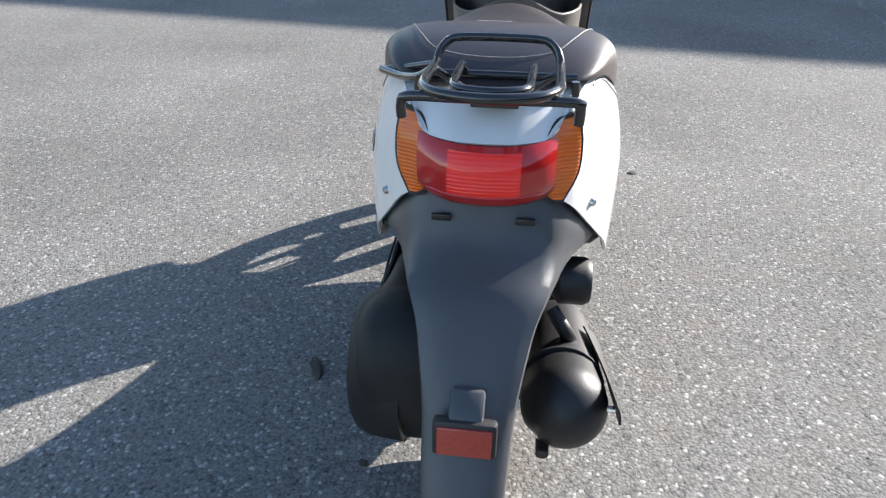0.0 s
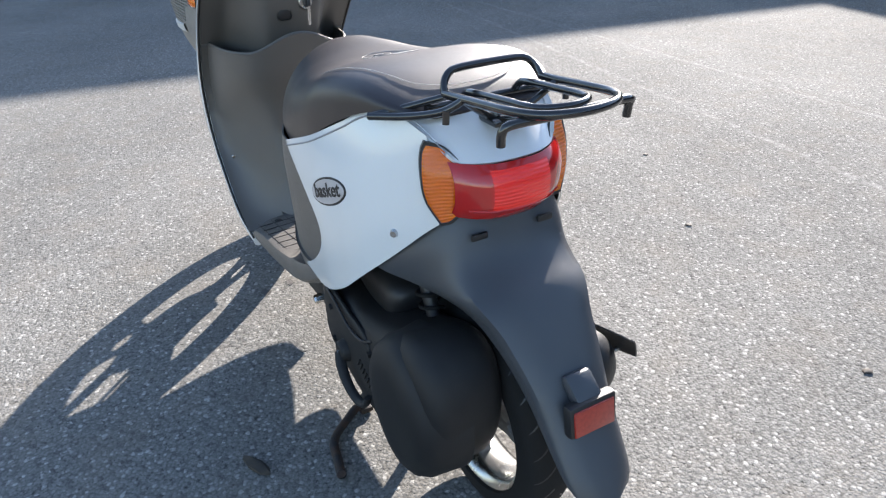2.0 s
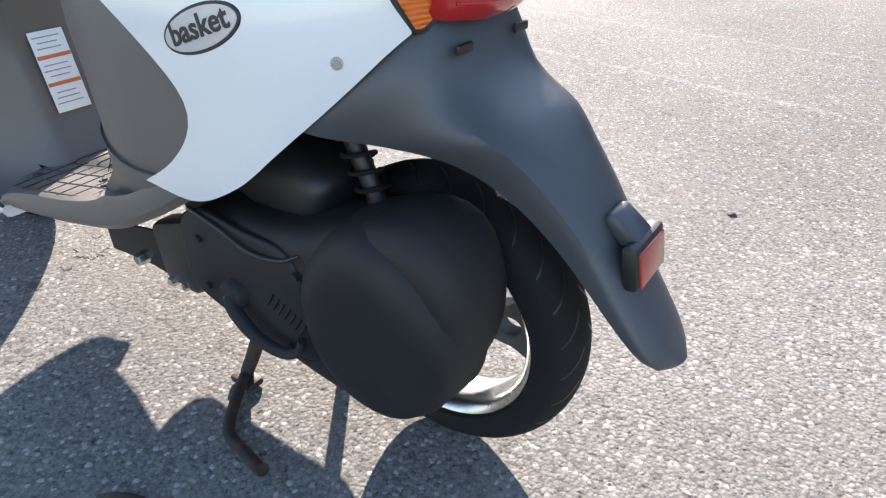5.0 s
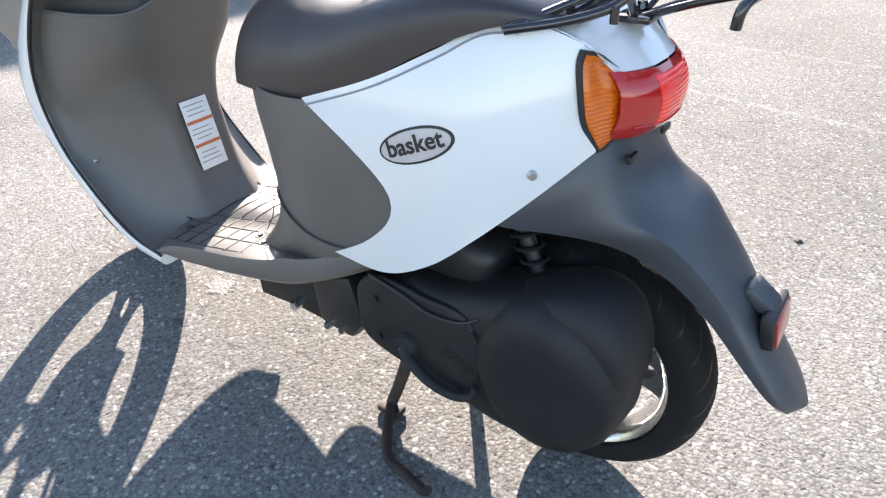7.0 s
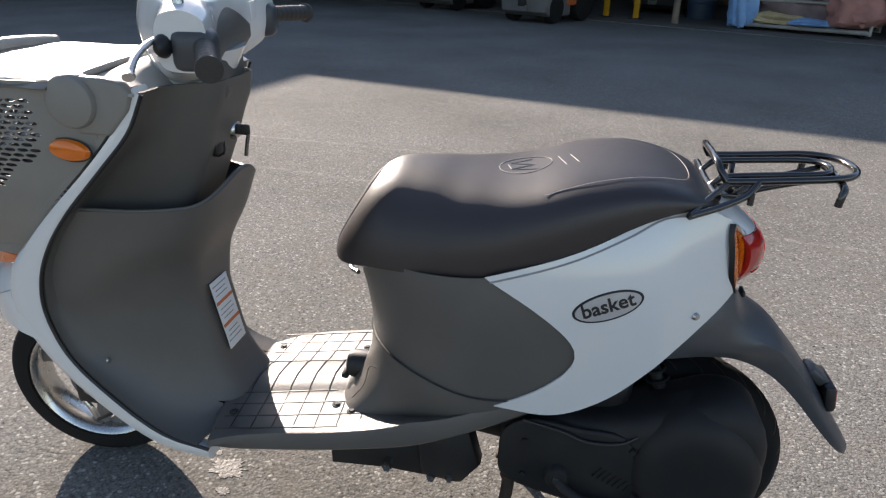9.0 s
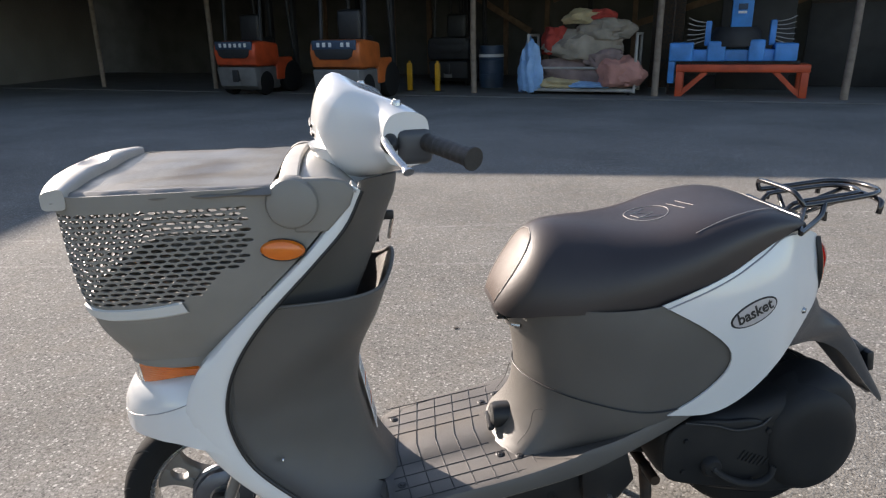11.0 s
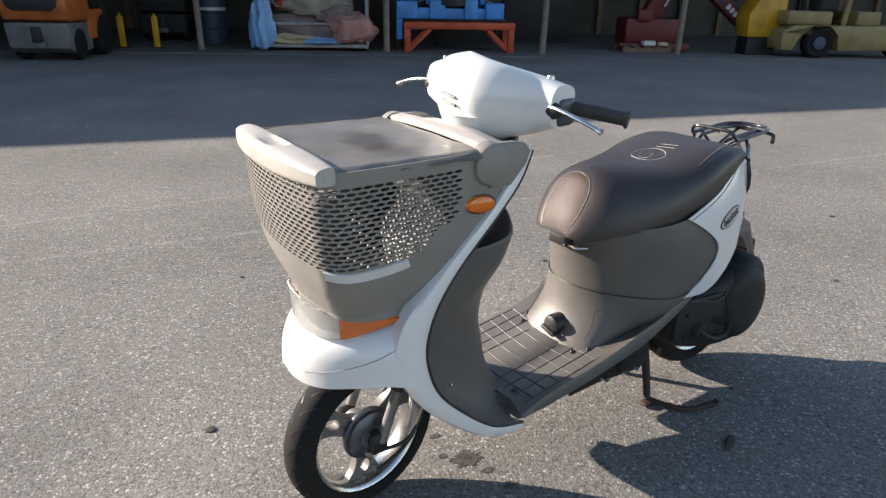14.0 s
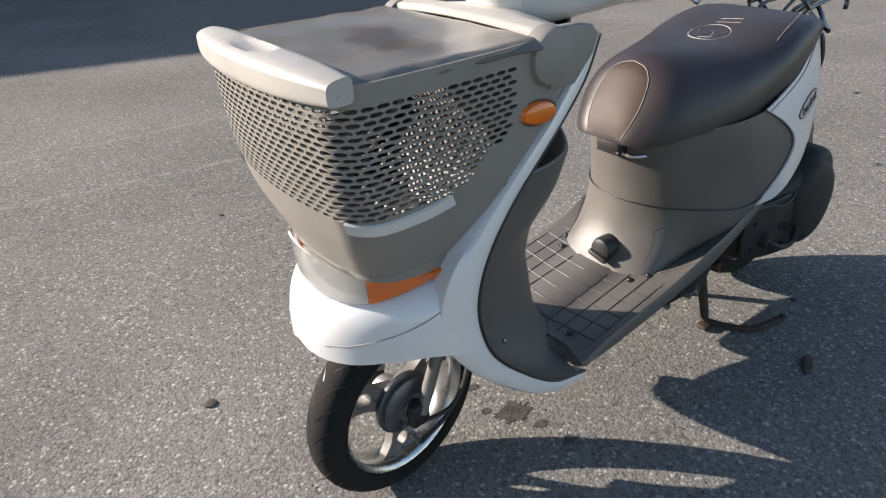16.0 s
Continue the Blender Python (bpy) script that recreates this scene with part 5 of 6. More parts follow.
for line, n, r in ((RING, 60, 0.0058), (HOOP, 48, 0.0054), (LOOP, 54, 0.0052)):
    bar(line + [(x, -y, z) for x, y, z in reversed(line[:-1])], r, n)
# cross bar whose ends turn down, and the straight tube under the seat's tail
bar([(-0.170, 0.094, 0.752), (-0.172, 0.094, 0.768), (-0.176, 0.085, 0.777), (-0.182, 0.03, 0.779), (-0.182, -0.03, 0.779), (-0.176, -0.090, 0.777), (-0.172, -0.095, 0.768), (-0.170, -0.095, 0.752)], n=40)
bar([(0.002, 0.100, 0.752), (0.004, 0.0, 0.752), (0.002, -0.100, 0.752)])
for s in (1, -1):
    # stays from the ring and the cross bar down to the bolted plate
    bar([(-0.052, s * 0.074, 0.773), (-0.046, s * 0.046, 0.752), (-0.040, s * 0.018, 0.735)], 0.0048)
    bar([(-0.050, s * 0.014, 0.735), (-0.110, s * 0.022, 0.757), (-0.176, s * 0.030, 0.776)], 0.0048)
    bar([(-0.047, s * 0.096, 0.762), (-0.047, s * 0.097, 0.744)], 0.005, 3)
    part("carrier_bolt", lathe([(0.0, 0.008), (0.006, 0.008), (0.008, 0.0), (0.0, 0.0)], "z", (-0.036, s * 0.014, 0.738), 8), RACK, rack)
# flat arm that runs forward along the seat
bar([(0.050, 0.163, 0.741), (0.002, 0.128, 0.747), (-0.036, 0.101, 0.757), (-0.052, 0.084, 0.768), (-0.058, 0.077, 0.775)], 0.0056)
bar([(0.050, 0.163, 0.741), (0.024, 0.124, 0.752), (-0.012, 0.080, 0.768)], 0.0050)
part("carrier_plate", box((0.044, 0.060, 0.008), (-0.040, 0, 0.733), 0.002), RACK, rack)

# ---- footboard
def floor_z(x):
    return 0.234 + (0.834 - x) * 0.185


rows = []
for x in [0.95, 0.92, 0.890, 0.868, 0.863, 0.856, 0.84, 0.82, 0.79] + [0.76 - 0.03 * k for k in range(10)] + [0.467, 0.462, 0.453, 0.446, 0.42, 0.39, 0.36, 0.33, 0.30, 0.265, 0.23]:
    w = spl([(0.23, 0.193), (0.31, 0.197), (0.43, 0.196), (0.55, 0.192), (0.75, 0.192), (0.858, 0.191), (0.863, 0.186), (0.868, 0.140), (0.890, 0.105), (0.95, 0.06)], x)
    zf = floor_z(x) if x < 0.86 else floor_z(0.86) + 0.25 * (x - 0.86)
    zf = zf if x > 0.46 else max(0.303 + 0.34 * (0.46 - x), 0.0)
    lip = spl([(0.23, 0.016), (0.42, 0.022), (0.455, 0.024), (0.50, 0.012), (0.56, 0.004), (0.62, 0.0)], x)
    zb = spl([(0.23, 0.388), (0.30, 0.346), (0.38, 0.303), (0.44, 0.274), (0.51, 0.250), (0.60, 0.229), (0.70, 0.210), (0.86, 0.190), (0.95, 0.205)], x)
    if x > 0.45:
        zo = zf + lip - spl([(0.74, 0.0), (0.79, 0.004), (0.83, 0.010), (0.863, 0.018), (0.95, 0.018)], x)
    else:
        zo = zb + spl([(0.23, 0.050), (0.36, 0.050), (0.45, 0.060)], x)
    row = [(w - 0.012, zb), (w, zb + 0.012), (w + 0.002, zo - 0.012), (w - 0.003, zo - 0.002), (w - 0.011, zo - 0.2 * lip), (w - 0.045, zf + lip * 0.15), (0.10, zf), (0.052, zf), (0.048, zf + 0.003), (0.0, zf + 0.004)]
    row = [Vector((x, y, z)) for y, z in row]
    rows.append(row + [Vector((p.x, -p.y, p.z)) for p in row[-2::-1]])
floor = part("footboard", weld(sheet(rows)), TAUPE, scooter, "taupe plastic footboard with a grid of dark grooves")
for s in (1, -1):
    for k in range(7):
        x0 = 0.83 - 0.043 * k
        y0, y1 = 0.058, 0.178
        part("groove", tube([(x0, s * y0, floor_z(x0) + 0.0002), (x0 - 0.012, s * y1, floor_z(x0 - 0.012) + 0.0002)], 0.0013, 6, 2, False), BLACK, floor)
    for k in range(7):
        x0 = 0.83 - 0.043 * k
        part("groove", tube([(x0, s * 0.058, floor_z(x0) + 0.0002), (x0 + 0.002, s * 0.046, floor_z(x0) + 0.0034), (x0 + 0.006, 0, floor_z(x0) + 0.0040)], 0.0013, 6, 6, False), BLACK, floor)
    for k, y in enumerate((0.060, 0.098, 0.138, 0.176)):
        xe = 0.56 if k else 0.64
        part("groove", tube([(0.85, s * y, floor_z(0.85) + 0.0002), (xe, s * (y - 0.004), floor_z(xe) + 0.0002)], 0.0013, 6, 2, False), BLACK, floor)
    for x, y in ((0.834, 0.124), (0.624, 0.105), (0.587, 0.127)):
        screw = part("floor_screw", lathe([(0.0, 0.0035), (0.0045, 0.0035), (0.006, 0.001), (0.009, 0.0012), (0.0105, 0.0), (0.0, 0.0)], "z", (x, s * y, floor_z(x) + 0.0005), 14), BLACK, floor, "black floor screw")
    part("boot_screw", lathe([(0.0, 0.005), (0.005, 0.004), (0.006, 0.0), (0.0, 0.0)], "z", (0, 0, 0), 10), STEEL, scooter).matrix_basis = Matrix.Translation((0.541, s * 0.121, 0.303)) @ Matrix.Rotation(radians(-60 * s), 4, "X")

# ---- leg shield
EDGE = [(0.886, 0.871), (0.916, 0.812), (0.972, 0.750), (1.058, 0.660), (1.111, 0.588), (1.139, 0.522), (1.144, 0.454), (1.115, 0.368), (1.045, 0.290), (0.951, 0.216), (0.860, 0.190)]
RIM = [(0.902, 0.882), (0.935, 0.826), (1.000, 0.752), (1.088, 0.668), (1.150, 0.604), (1.200, 0.540), (1.215, 0.455), (1.160, 0.350), (1.068, 0.258), (0.960, 0.185), (0.856, 0.166)]
edge_low = sorted((z, x) for x, z in EDGE[6:])
edge_up = sorted((z, x) for x, z in EDGE[:7])


def edge_x(z):
    return spl(edge_low, z) if z < 0.454 else spl(edge_up, z)


def swell(y, inner=0.040, outer=0.172):
    b = min(1.0, max(0.0, (abs(y) - inner) / (outer - inner)))
    return 0.5 + 0.5 * math.cos(math.pi * b)


ys = [-0.193 + 0.386 * i / 36 for i in range(37)]
centre = [(0.19, 0.815), (0.235, 0.842), (0.263, 0.862), (0.31, 0.886), (0.36, 0.898), (0.40, 0.907), (0.445, 0.916), (0.51, 0.910), (0.608, 0.866), (0.666, 0.845), (0.71, 0.828)]
rows = []
for j in range(31):
    v = j / 30
    row = []
    for y in ys:
        lip = 0.664 + 0.042 * (0.5 + 0.5 * math.cos(math.pi * min(1.0, abs(y) / 0.120))) ** 0.8
        z = 0.196 + (lip - 0.196) * v
        xe, xc = edge_x(z), spl(centre, z)
        low = swell(y, spl([(0.2, 0.04), (0.40, 0.05), (0.55, 0.06)], z), 0.186)
        high = max(0.0, 1 - (abs(y) / 0.170) ** 4) ** 0.5
        f = min(1.0, max(0.0, (z - 0.42) / 0.20))
        f = f * f * (3 - 2 * f)
        row.append(Vector((xe - (xe - xc) * (low + (high - low) * f), y, z)))
    rows.append(row)
shield = part("leg_shield", thicken(sheet(rows), 0.004), TAUPE, scooter, "taupe inner leg shield with an open pocket")
part("pocket_rim", tube([p + Vector((0.001, 0, 0)) for p in rows[-1]], 0.0035, 8, smooth=False), TAUPE, shield)
rows = []
column = [(0.45, 0.935), (0.60, 0.920), (0.70, 0.884), (0.757, 0.860), (0.808, 0.842), (0.841, 0.828), (0.875, 0.822)]
for j in range(23):
    z = 0.45 + (0.876 - 0.45) * j / 22
    xe, xc = edge_x(z), spl(column, z)
    w = 0.193 if z < 0.80 else spl([(0.80, 0.193), (0.876, 0.186)], z)
    rows.append([Vector((xe + 0.004 - (xe + 0.004 - min(xe, xc)) * swell(y, 0.052, 0.14), y * w / 0.193, z)) for y in ys])
upper = part("upper_shield", thicken(sheet(rows), 0.004), TAUPE, scooter, "dark taupe upper panel with the ignition lock")
part("ignition_lock", lathe([(0.0, -0.012), (0.015, -0.012), (0.018, -0.008), (0.020, 0.006), (0.0, 0.006)], "x", (0.857, -0.032, 0.770), 20), STEEL, upper, "steel ignition lock")
part("key", box((0.026, 0.010, 0.020), (0.835, -0.032, 0.770), 0.004), BLACK, upper, "black-headed key in the lock")
part("key_tag", tube([(0.825, -0.032, 0.764), (0.830, -0.032, 0.742), (0.834, -0.032, 0.720)], 0.004, 6), STEEL, upper)
part("lock_shutter", box((0.008, 0.034, 0.040), (0.860, 0.020, 0.752), 0.008), BLACK, upper)

for s in (1, -1):
    inn = curve([(x, 0, z) for x, z in EDGE], 50)
    out = curve([(x, 0, z) for x, z in RIM], 50)
    rows = []
    for k in range(51):
        y0 = spl([(0, 0.186), (0.2, 0.196), (0.8, 0.197), (1, 0.190)], k / 50)
        a, b = inn[k], out[k]
        ring = []
        for u, y in ((0.0, y0 - 0.004), (0.03, y0 + 0.001), (0.10, y0 + 0.003), (0.35, y0 + 0.004), (0.6, y0 + 0.003), (0.85, y0 + 0.001), (1.0, y0 - 0.006), (1.02, y0 - 0.04), (0.30, y0 - 0.03), (0.10, y0 - 0.012)):
            p = a.lerp(b, u)
            ring.append(Vector((p.x, s * y, p.z)))
        rows.append(ring)
    part("shield_edge", weld(sheet(rows, True, True)), WHITE, scooter, "white edge of the leg shield")
    part("shield_gasket", tube([Vector((p.x - 0.001, s * (spl([(0, 0.187), (0.2, 0.197), (0.8, 0.198), (1, 0.191)], k / 50)), p.z)) for k, p in enumerate(inn)], 0.0035, 6, smooth=False), BLACK, scooter)
    part("shield_screw", lathe([(0.0, 0.004), (0.005, 0.003), (0.006, 0.0), (0.0, 0.0)], "z", (0, 0, 0), 10), STEEL, shield).matrix_basis = Matrix.Translation((1.062, s * 0.165, 0.350)) @ Matrix.Rotation(radians(-90), 4, "Y")

# white nose over the front wheel
rows = []
for j in range(26):
    x = 1.150 + 0.227 * (j / 25) ** 0.85
    w = spl([(1.09, 0.202), (1.20, 0.199), (1.26, 0.176), (1.30, 0.146), (1.33, 0.116), (1.352, 0.086), (1.368, 0.054), (1.377, 0.026)], x)
    zt = spl([(1.09, 0.610), (1.20, 0.555), (1.27, 0.535), (1.31, 0.518), (1.340, 0.498), (1.362, 0.468), (1.377, 0.434)], x)
    zl = spl([(1.09, 0.330), (1.13, 0.372), (1.18, 0.404), (1.24, 0.418), (1.29, 0.414), (1.34, 0.404), (1.365, 0.402), (1.377, 0.408)], x)
    row = []
    for i in range(29):
        a = math.pi * i / 28
        c, q = math.cos(a), math.sin(a)
        row.append(Vector((x, w * abs(c) ** 0.55 * (1 if c > 0 else -1), zl + (zt - zl) * q ** 0.55)))
    rows.append(row)
rows.append([Vector((1.3795, p.y * 0.25, 0.420 + (p.z - 0.420) * 0.30)) for p in rows[-1]])
rows.append([Vector((1.3800, p.y * 0.05, 0.420 + (p.z - 0.420) * 0.05)) for p in rows[-2]])
nose = part("front_cowl", thicken(sheet(rows), 0.004), WHITE, scooter, "glossy white front cowl over the wheel")
def cowl_side(x, z):
    """Half width of the cowl's skin at a height."""
    w = spl([(1.09, 0.202), (1.20, 0.199), (1.26, 0.176), (1.30, 0.146), (1.33, 0.116), (1.352, 0.086), (1.368, 0.054), (1.377, 0.026)], x)
    zt = spl([(1.09, 0.610), (1.20, 0.555), (1.27, 0.535), (1.31, 0.518), (1.340, 0.498), (1.362, 0.468), (1.377, 0.434)], x)
    zl = spl([(1.09, 0.330), (1.13, 0.372), (1.18, 0.404), (1.24, 0.418), (1.29, 0.414), (1.34, 0.404), (1.365, 0.402), (1.377, 0.408)], x)
    q = min(1.0, max(0.0, (z - zl) / (zt - zl))) ** (1 / 0.55)
    return w * (1 - q * q) ** 0.275


for s in (1, -1):
    line = [(1.362, 0.432), (1.335, 0.443), (1.30, 0.458), (1.26, 0.476), (1.22, 0.494), (1.185, 0.510)]
    part("cowl_seam", tube([(x + 0.0003, s * (cowl_side(x, z) + 0.0004), z) for x, z in line], 0.0010, 5, 40), GREY_INK, nose)
# dark inner arch behind the wheel
rows = []
for k in range(13):
    a = radians(62 + 50 * k / 12)
    rows.append([FRONT + Vector((0.225 * math.cos(a), y, 0.218 * math.sin(a))) for y in (-0.10, -0.05, 0, 0.05, 0.10)])
part("wheel_arch", thicken(sheet(rows), 0.003), BLACK, scooter)
part("shield_back", thicken(sheet([[Vector((edge_x(z) + 0.03, y, z)) for y in (-0.185, 0, 0.185)] for z in [0.33 + 0.053 * k for k in range(10)]]), 0.003), BLACK, scooter)

# ---- lamps under the basket
def nose_line(a, x0, xf, w):
    c, s = math.cos(a), math.sin(a)
    return x0 + (xf - x0) * max(c, 0) ** 0.62, w * (abs(s) ** 0.75) * (1 if s > 0 else -1)


def lamp_band(a0, a1, out, n=18):
    rows = []
    for j in range(9):
        v = j / 8
        row = []
        for i in range(n + 1):
            q = a0 + (a1 - a0) * i / n
            x, y = nose_line(radians(q), 1.12, 1.335 + 0.006 * v + out, 0.158 + 0.006 * v + out)
            lo = spl([(0, 0.502), (40, 0.514), (60, 0.528), (76, 0.540)], abs(q))
            hi = spl([(0, 0.576), (30, 0.576), (46, 0.572), (60, 0.564), (76, 0.556)], abs(q))
            row.append(Vector((x, y, lo + (hi - lo) * v)))
        rows.append(row)
    return rows


head = part("headlight", thicken(sheet(lamp_band(-42, 42, 0.004, 30)), 0.004), CLEAR, scooter, "clear headlight lens under the basket")
part("headlight_bowl", thicken(sheet(lamp_band(-84, 84, -0.016, 44)), 0.003), PALE, head, "pale headlight reflector bowl")
for s in (1, -1):
    part("front_indicator", thicken(sheet(lamp_band(s * 42.5, s * 86, 0.004, 18)), 0.006), AMBER, scooter, "ribbed amber front turn signal")

# ---- basket with slotted walls
def basket_line(d, z):
    """Point of the basket's wall: d runs from the middle of its front, positive round the left side."""
    f = (z - 0.575) / 0.31
    xf = spl([(0.0, 1.330), (0.25, 1.362), (0.6, 1.382), (1.0, 1.388)], f)
    w = spl([(0.0, 0.160), (0.27, 0.194), (0.6, 0.209), (1.0, 0.216)], f)
    r, s, d = 0.055, (1 if d >= 0 else -1), abs(d)
    flat = w - r
    if d < flat:
        return Vector((xf - 0.012 * (d / flat) ** 2, s * d, z))
    arc = r * math.pi / 2
    if d < flat + arc:
        a = (d - flat) / r
        return Vector((xf - 0.012 - r + r * math.cos(a), s * (flat + r * math.sin(a)), z))
    return Vector((xf - 0.012 - r - (d - flat - arc), s * (w - 0.02 * (d - flat - arc) ** 2 / 0.1), z))


def wall_y(x, z):
    base = basket_line(0.30, z)
    return basket_line(0.30 + base.x - x, z).y


PU, PV = 0.0220, 0.0091
bm = bmesh.new()
for j in range(35):
    z0 = 0.568 + PV * j
    zc = z0 + PV / 2
    rear = spl(sorted((z, x) for x, z in RIM[:7]), zc) - 0.010
    stop = 0.131 + 0.0864 + (1.366 + 0.022 * (zc - 0.575) / 0.31 - 0.067 - rear)
    shift = PU / 2 if j % 2 else 0.0
    cells = []
    d = -stop
    while d < stop - 1e-6:
        nd = min(stop, (math.floor((d - shift) / PU + 1e-6) + 1) * PU + shift)
        cells.append((d, nd))
        d = nd
    for d0, d1 in cells:
        dc = (d0 + d1) / 2
        pc = basket_line(dc, zc)
        room = pc.x > 1.075 + max(0.0, (0.775 - zc)) * 1.35
        holed = d1 - d0 > PU * 0.9 and 0.698 < zc < 0.856 and room
        if not holed:
            m = max(1, round((d1 - d0) / 0.012))
            for q in range(m):
                a, b = d0 + (d1 - d0) * q / m, d0 + (d1 - d0) * (q + 1) / m
                bm.faces.new([bm.verts.new(basket_line(*p)) for p in ((a, z0), (b, z0), (b, z0 + PV), (a, z0 + PV))])
            continue
        box_pts = [(d0, z0), (dc, z0), (d1, z0), (d1, zc), (d1, z0 + PV), (dc, z0 + PV), (d0, z0 + PV), (d0, zc)]
        hole = []
        for p, q in box_pts:
            u, v = (p - dc) / (PU / 2), (q - zc) / (PV / 2)
            hole.append((dc + u * PU * (0.455 if abs(v) < 0.1 else 0.31 if abs(u) > 0.1 else 0.0), zc + v * PV * (0.29 if abs(u) > 0.1 else 0.345)))
        o = [bm.verts.new(basket_line(*p)) for p in box_pts]
        h = [bm.verts.new(basket_line(*p)) for p in hole]
        for i in range(8):
            bm.faces.new([o[i], o[(i + 1) % 8], h[(i + 1) % 8], h[i]])
weld(bm, 2e-4)
bmesh.ops.solidify(bm, geom=bm.faces[:], thickness=0.003)
basket = part("front_basket", bm, BASKET, scooter, "grey-beige plastic basket with staggered oval slots")
rows = []
for k in range(61):
    d = -0.33 + 0.66 * k / 60
    low = spl([(0.0, 0.571), (0.10, 0.571), (0.16, 0.567), (0.225, 0.558), (0.33, 0.548)], abs(d))
    rows.append([basket_line(d, z) + Vector((0.001, 0.001 if d > 0 else -0.001, 0)) for z in (0.575, (0.575 + low) / 2, low)])
part("basket_lip", thicken(sheet(rows), 0.003), BASKET, basket)
part("basket_floor", slab([(1.300, -0.120), (1.300, 0.120), (1.10, 0.150), (1.10, -0.150)], 0.006, "z", 0.600), BASKET, basket)
part("basket_rear_wall", slab([(-0.18, 0.735), (0.18, 0.735), (0.188, 0.875), (-0.188, 0.875)], 0.005, "x", 1.03), BASKET, basket)
for s in (1, -1):
    rows = []
    for z, o in ((0.706, 0.000), (0.704, 0.0045), (0.688, 0.0055), (0.684, 0.000)):
        row = []
        for k in range(25):
            d = s * (0.175 + (0.345 - 0.175) * k / 24)
            c = basket_line(d, z - 0.016 + 0.008 * abs(2 * k / 24 - 1) ** 2)
            nrm = (basket_line(d + 0.002, z) - basket_line(d - 0.002, z)).cross(Vector((0, 0, 1))).normalized()
            row.append(c + Vector((nrm.x, nrm.y, 0)) * -o * (1 if nrm.dot(c - Vector((1.2, 0, c.z))) < 0 else -1))
        rows.append(row)
    part("basket_trim", weld(sheet(rows)), PALE, basket, "pale trim strip below the slots")
    # hinge cheek beside the lid
    bm = lathe([(0.0, 0.2105), (0.032, 0.2095), (0.040, 0.2060), (0.043, 0.200), (0.043, 0.178), (0.0, 0.178)], at=(1.000, 0, 0.858), n=32)
    part("hinge_cheek", bm if s > 0 else mirror(bm), BASKET, basket, "rounded hinge cheek of the lid")
    own = lathe([(0.0, 0.0105), (0.6, 0.0095), (0.88, 0.0065), (1.0, 0.0), (0.0, 0.0)], n=32)
    bmesh.ops.scale(own, vec=(0.037, 1, 0.0180), verts=own.verts)
    if s < 0:
        own = mirror(own)
    mk = part("side_marker", own, AMBER_PLAIN, basket, "oval amber side marker lens")
    mk.matrix_basis = Matrix.Translation((1.022, s * (wall_y(1.022, 0.778) + 0.0035), 0.778)) @ Matrix.Rotation(radians(-4), 4, "Y")
    own = slab(ellipse(0.039, 0.0200, 32), 0.002, "y", -0.001)
    part("marker_gasket", own, BLACK, basket).matrix_basis = Matrix.Translation((1.022, s * (wall_y(1.022, 0.778) + 0.0025), 0.778)) @ Matrix.Rotation(radians(-4), 4, "Y")
for s in (1, -1):
    line = [p for p in curve([(x, 0, z) for x, z in RIM[:7]], 40) if p.z > 0.578]
    cap = [(0.992, 0.897), (0.940, 0.896), (0.912, 0.890), (0.897, 0.874), (0.906, 0.848), (0.945, 0.806), (1.00, 0.806)]
    cap = slab(cap, 0.020, "y", 0.1775, 0.005, 3)
    part("border_cap", cap if s > 0 else mirror(cap), BASKET, basket)
    rows = []
    for p in line:
        y = wall_y(p.x, p.z)
        rows.append([Vector((p.x + 0.002, s * (y - 0.020), p.z)), Vector((p.x + 0.005, s * (y + 0.0012), p.z)), Vector((p.x + 0.018, s * (y + 0.002), p.z)), Vector((p.x + 0.034, s * (y + 0.0012), p.z)), Vector((p.x + 0.034, s * (y - 0.006), p.z))])
    part("basket_border", sheet(rows), BASKET, basket)
rows = []
for j in range(13):
    v = j / 12
    row = []
    for i in range(21):
        a = i / 10 - 1
        mid = spl([(0, 0.890), (0.25, 0.906), (0.5, 0.903), (0.75, 0.886), (1, 0.858)], v)
        row.append(Vector((0.998 - 0.104 * v, 0.196 * a, 0.888 - 0.014 * v + (mid - 0.888 + 0.014 * v) * (1 - a * a) ** 1.4)))
    rows.append(row)
part("cowl_top", thicken(sheet(rows), 0.004), BEIGE, scooter, "pale plastic cover between lid and handlebar")
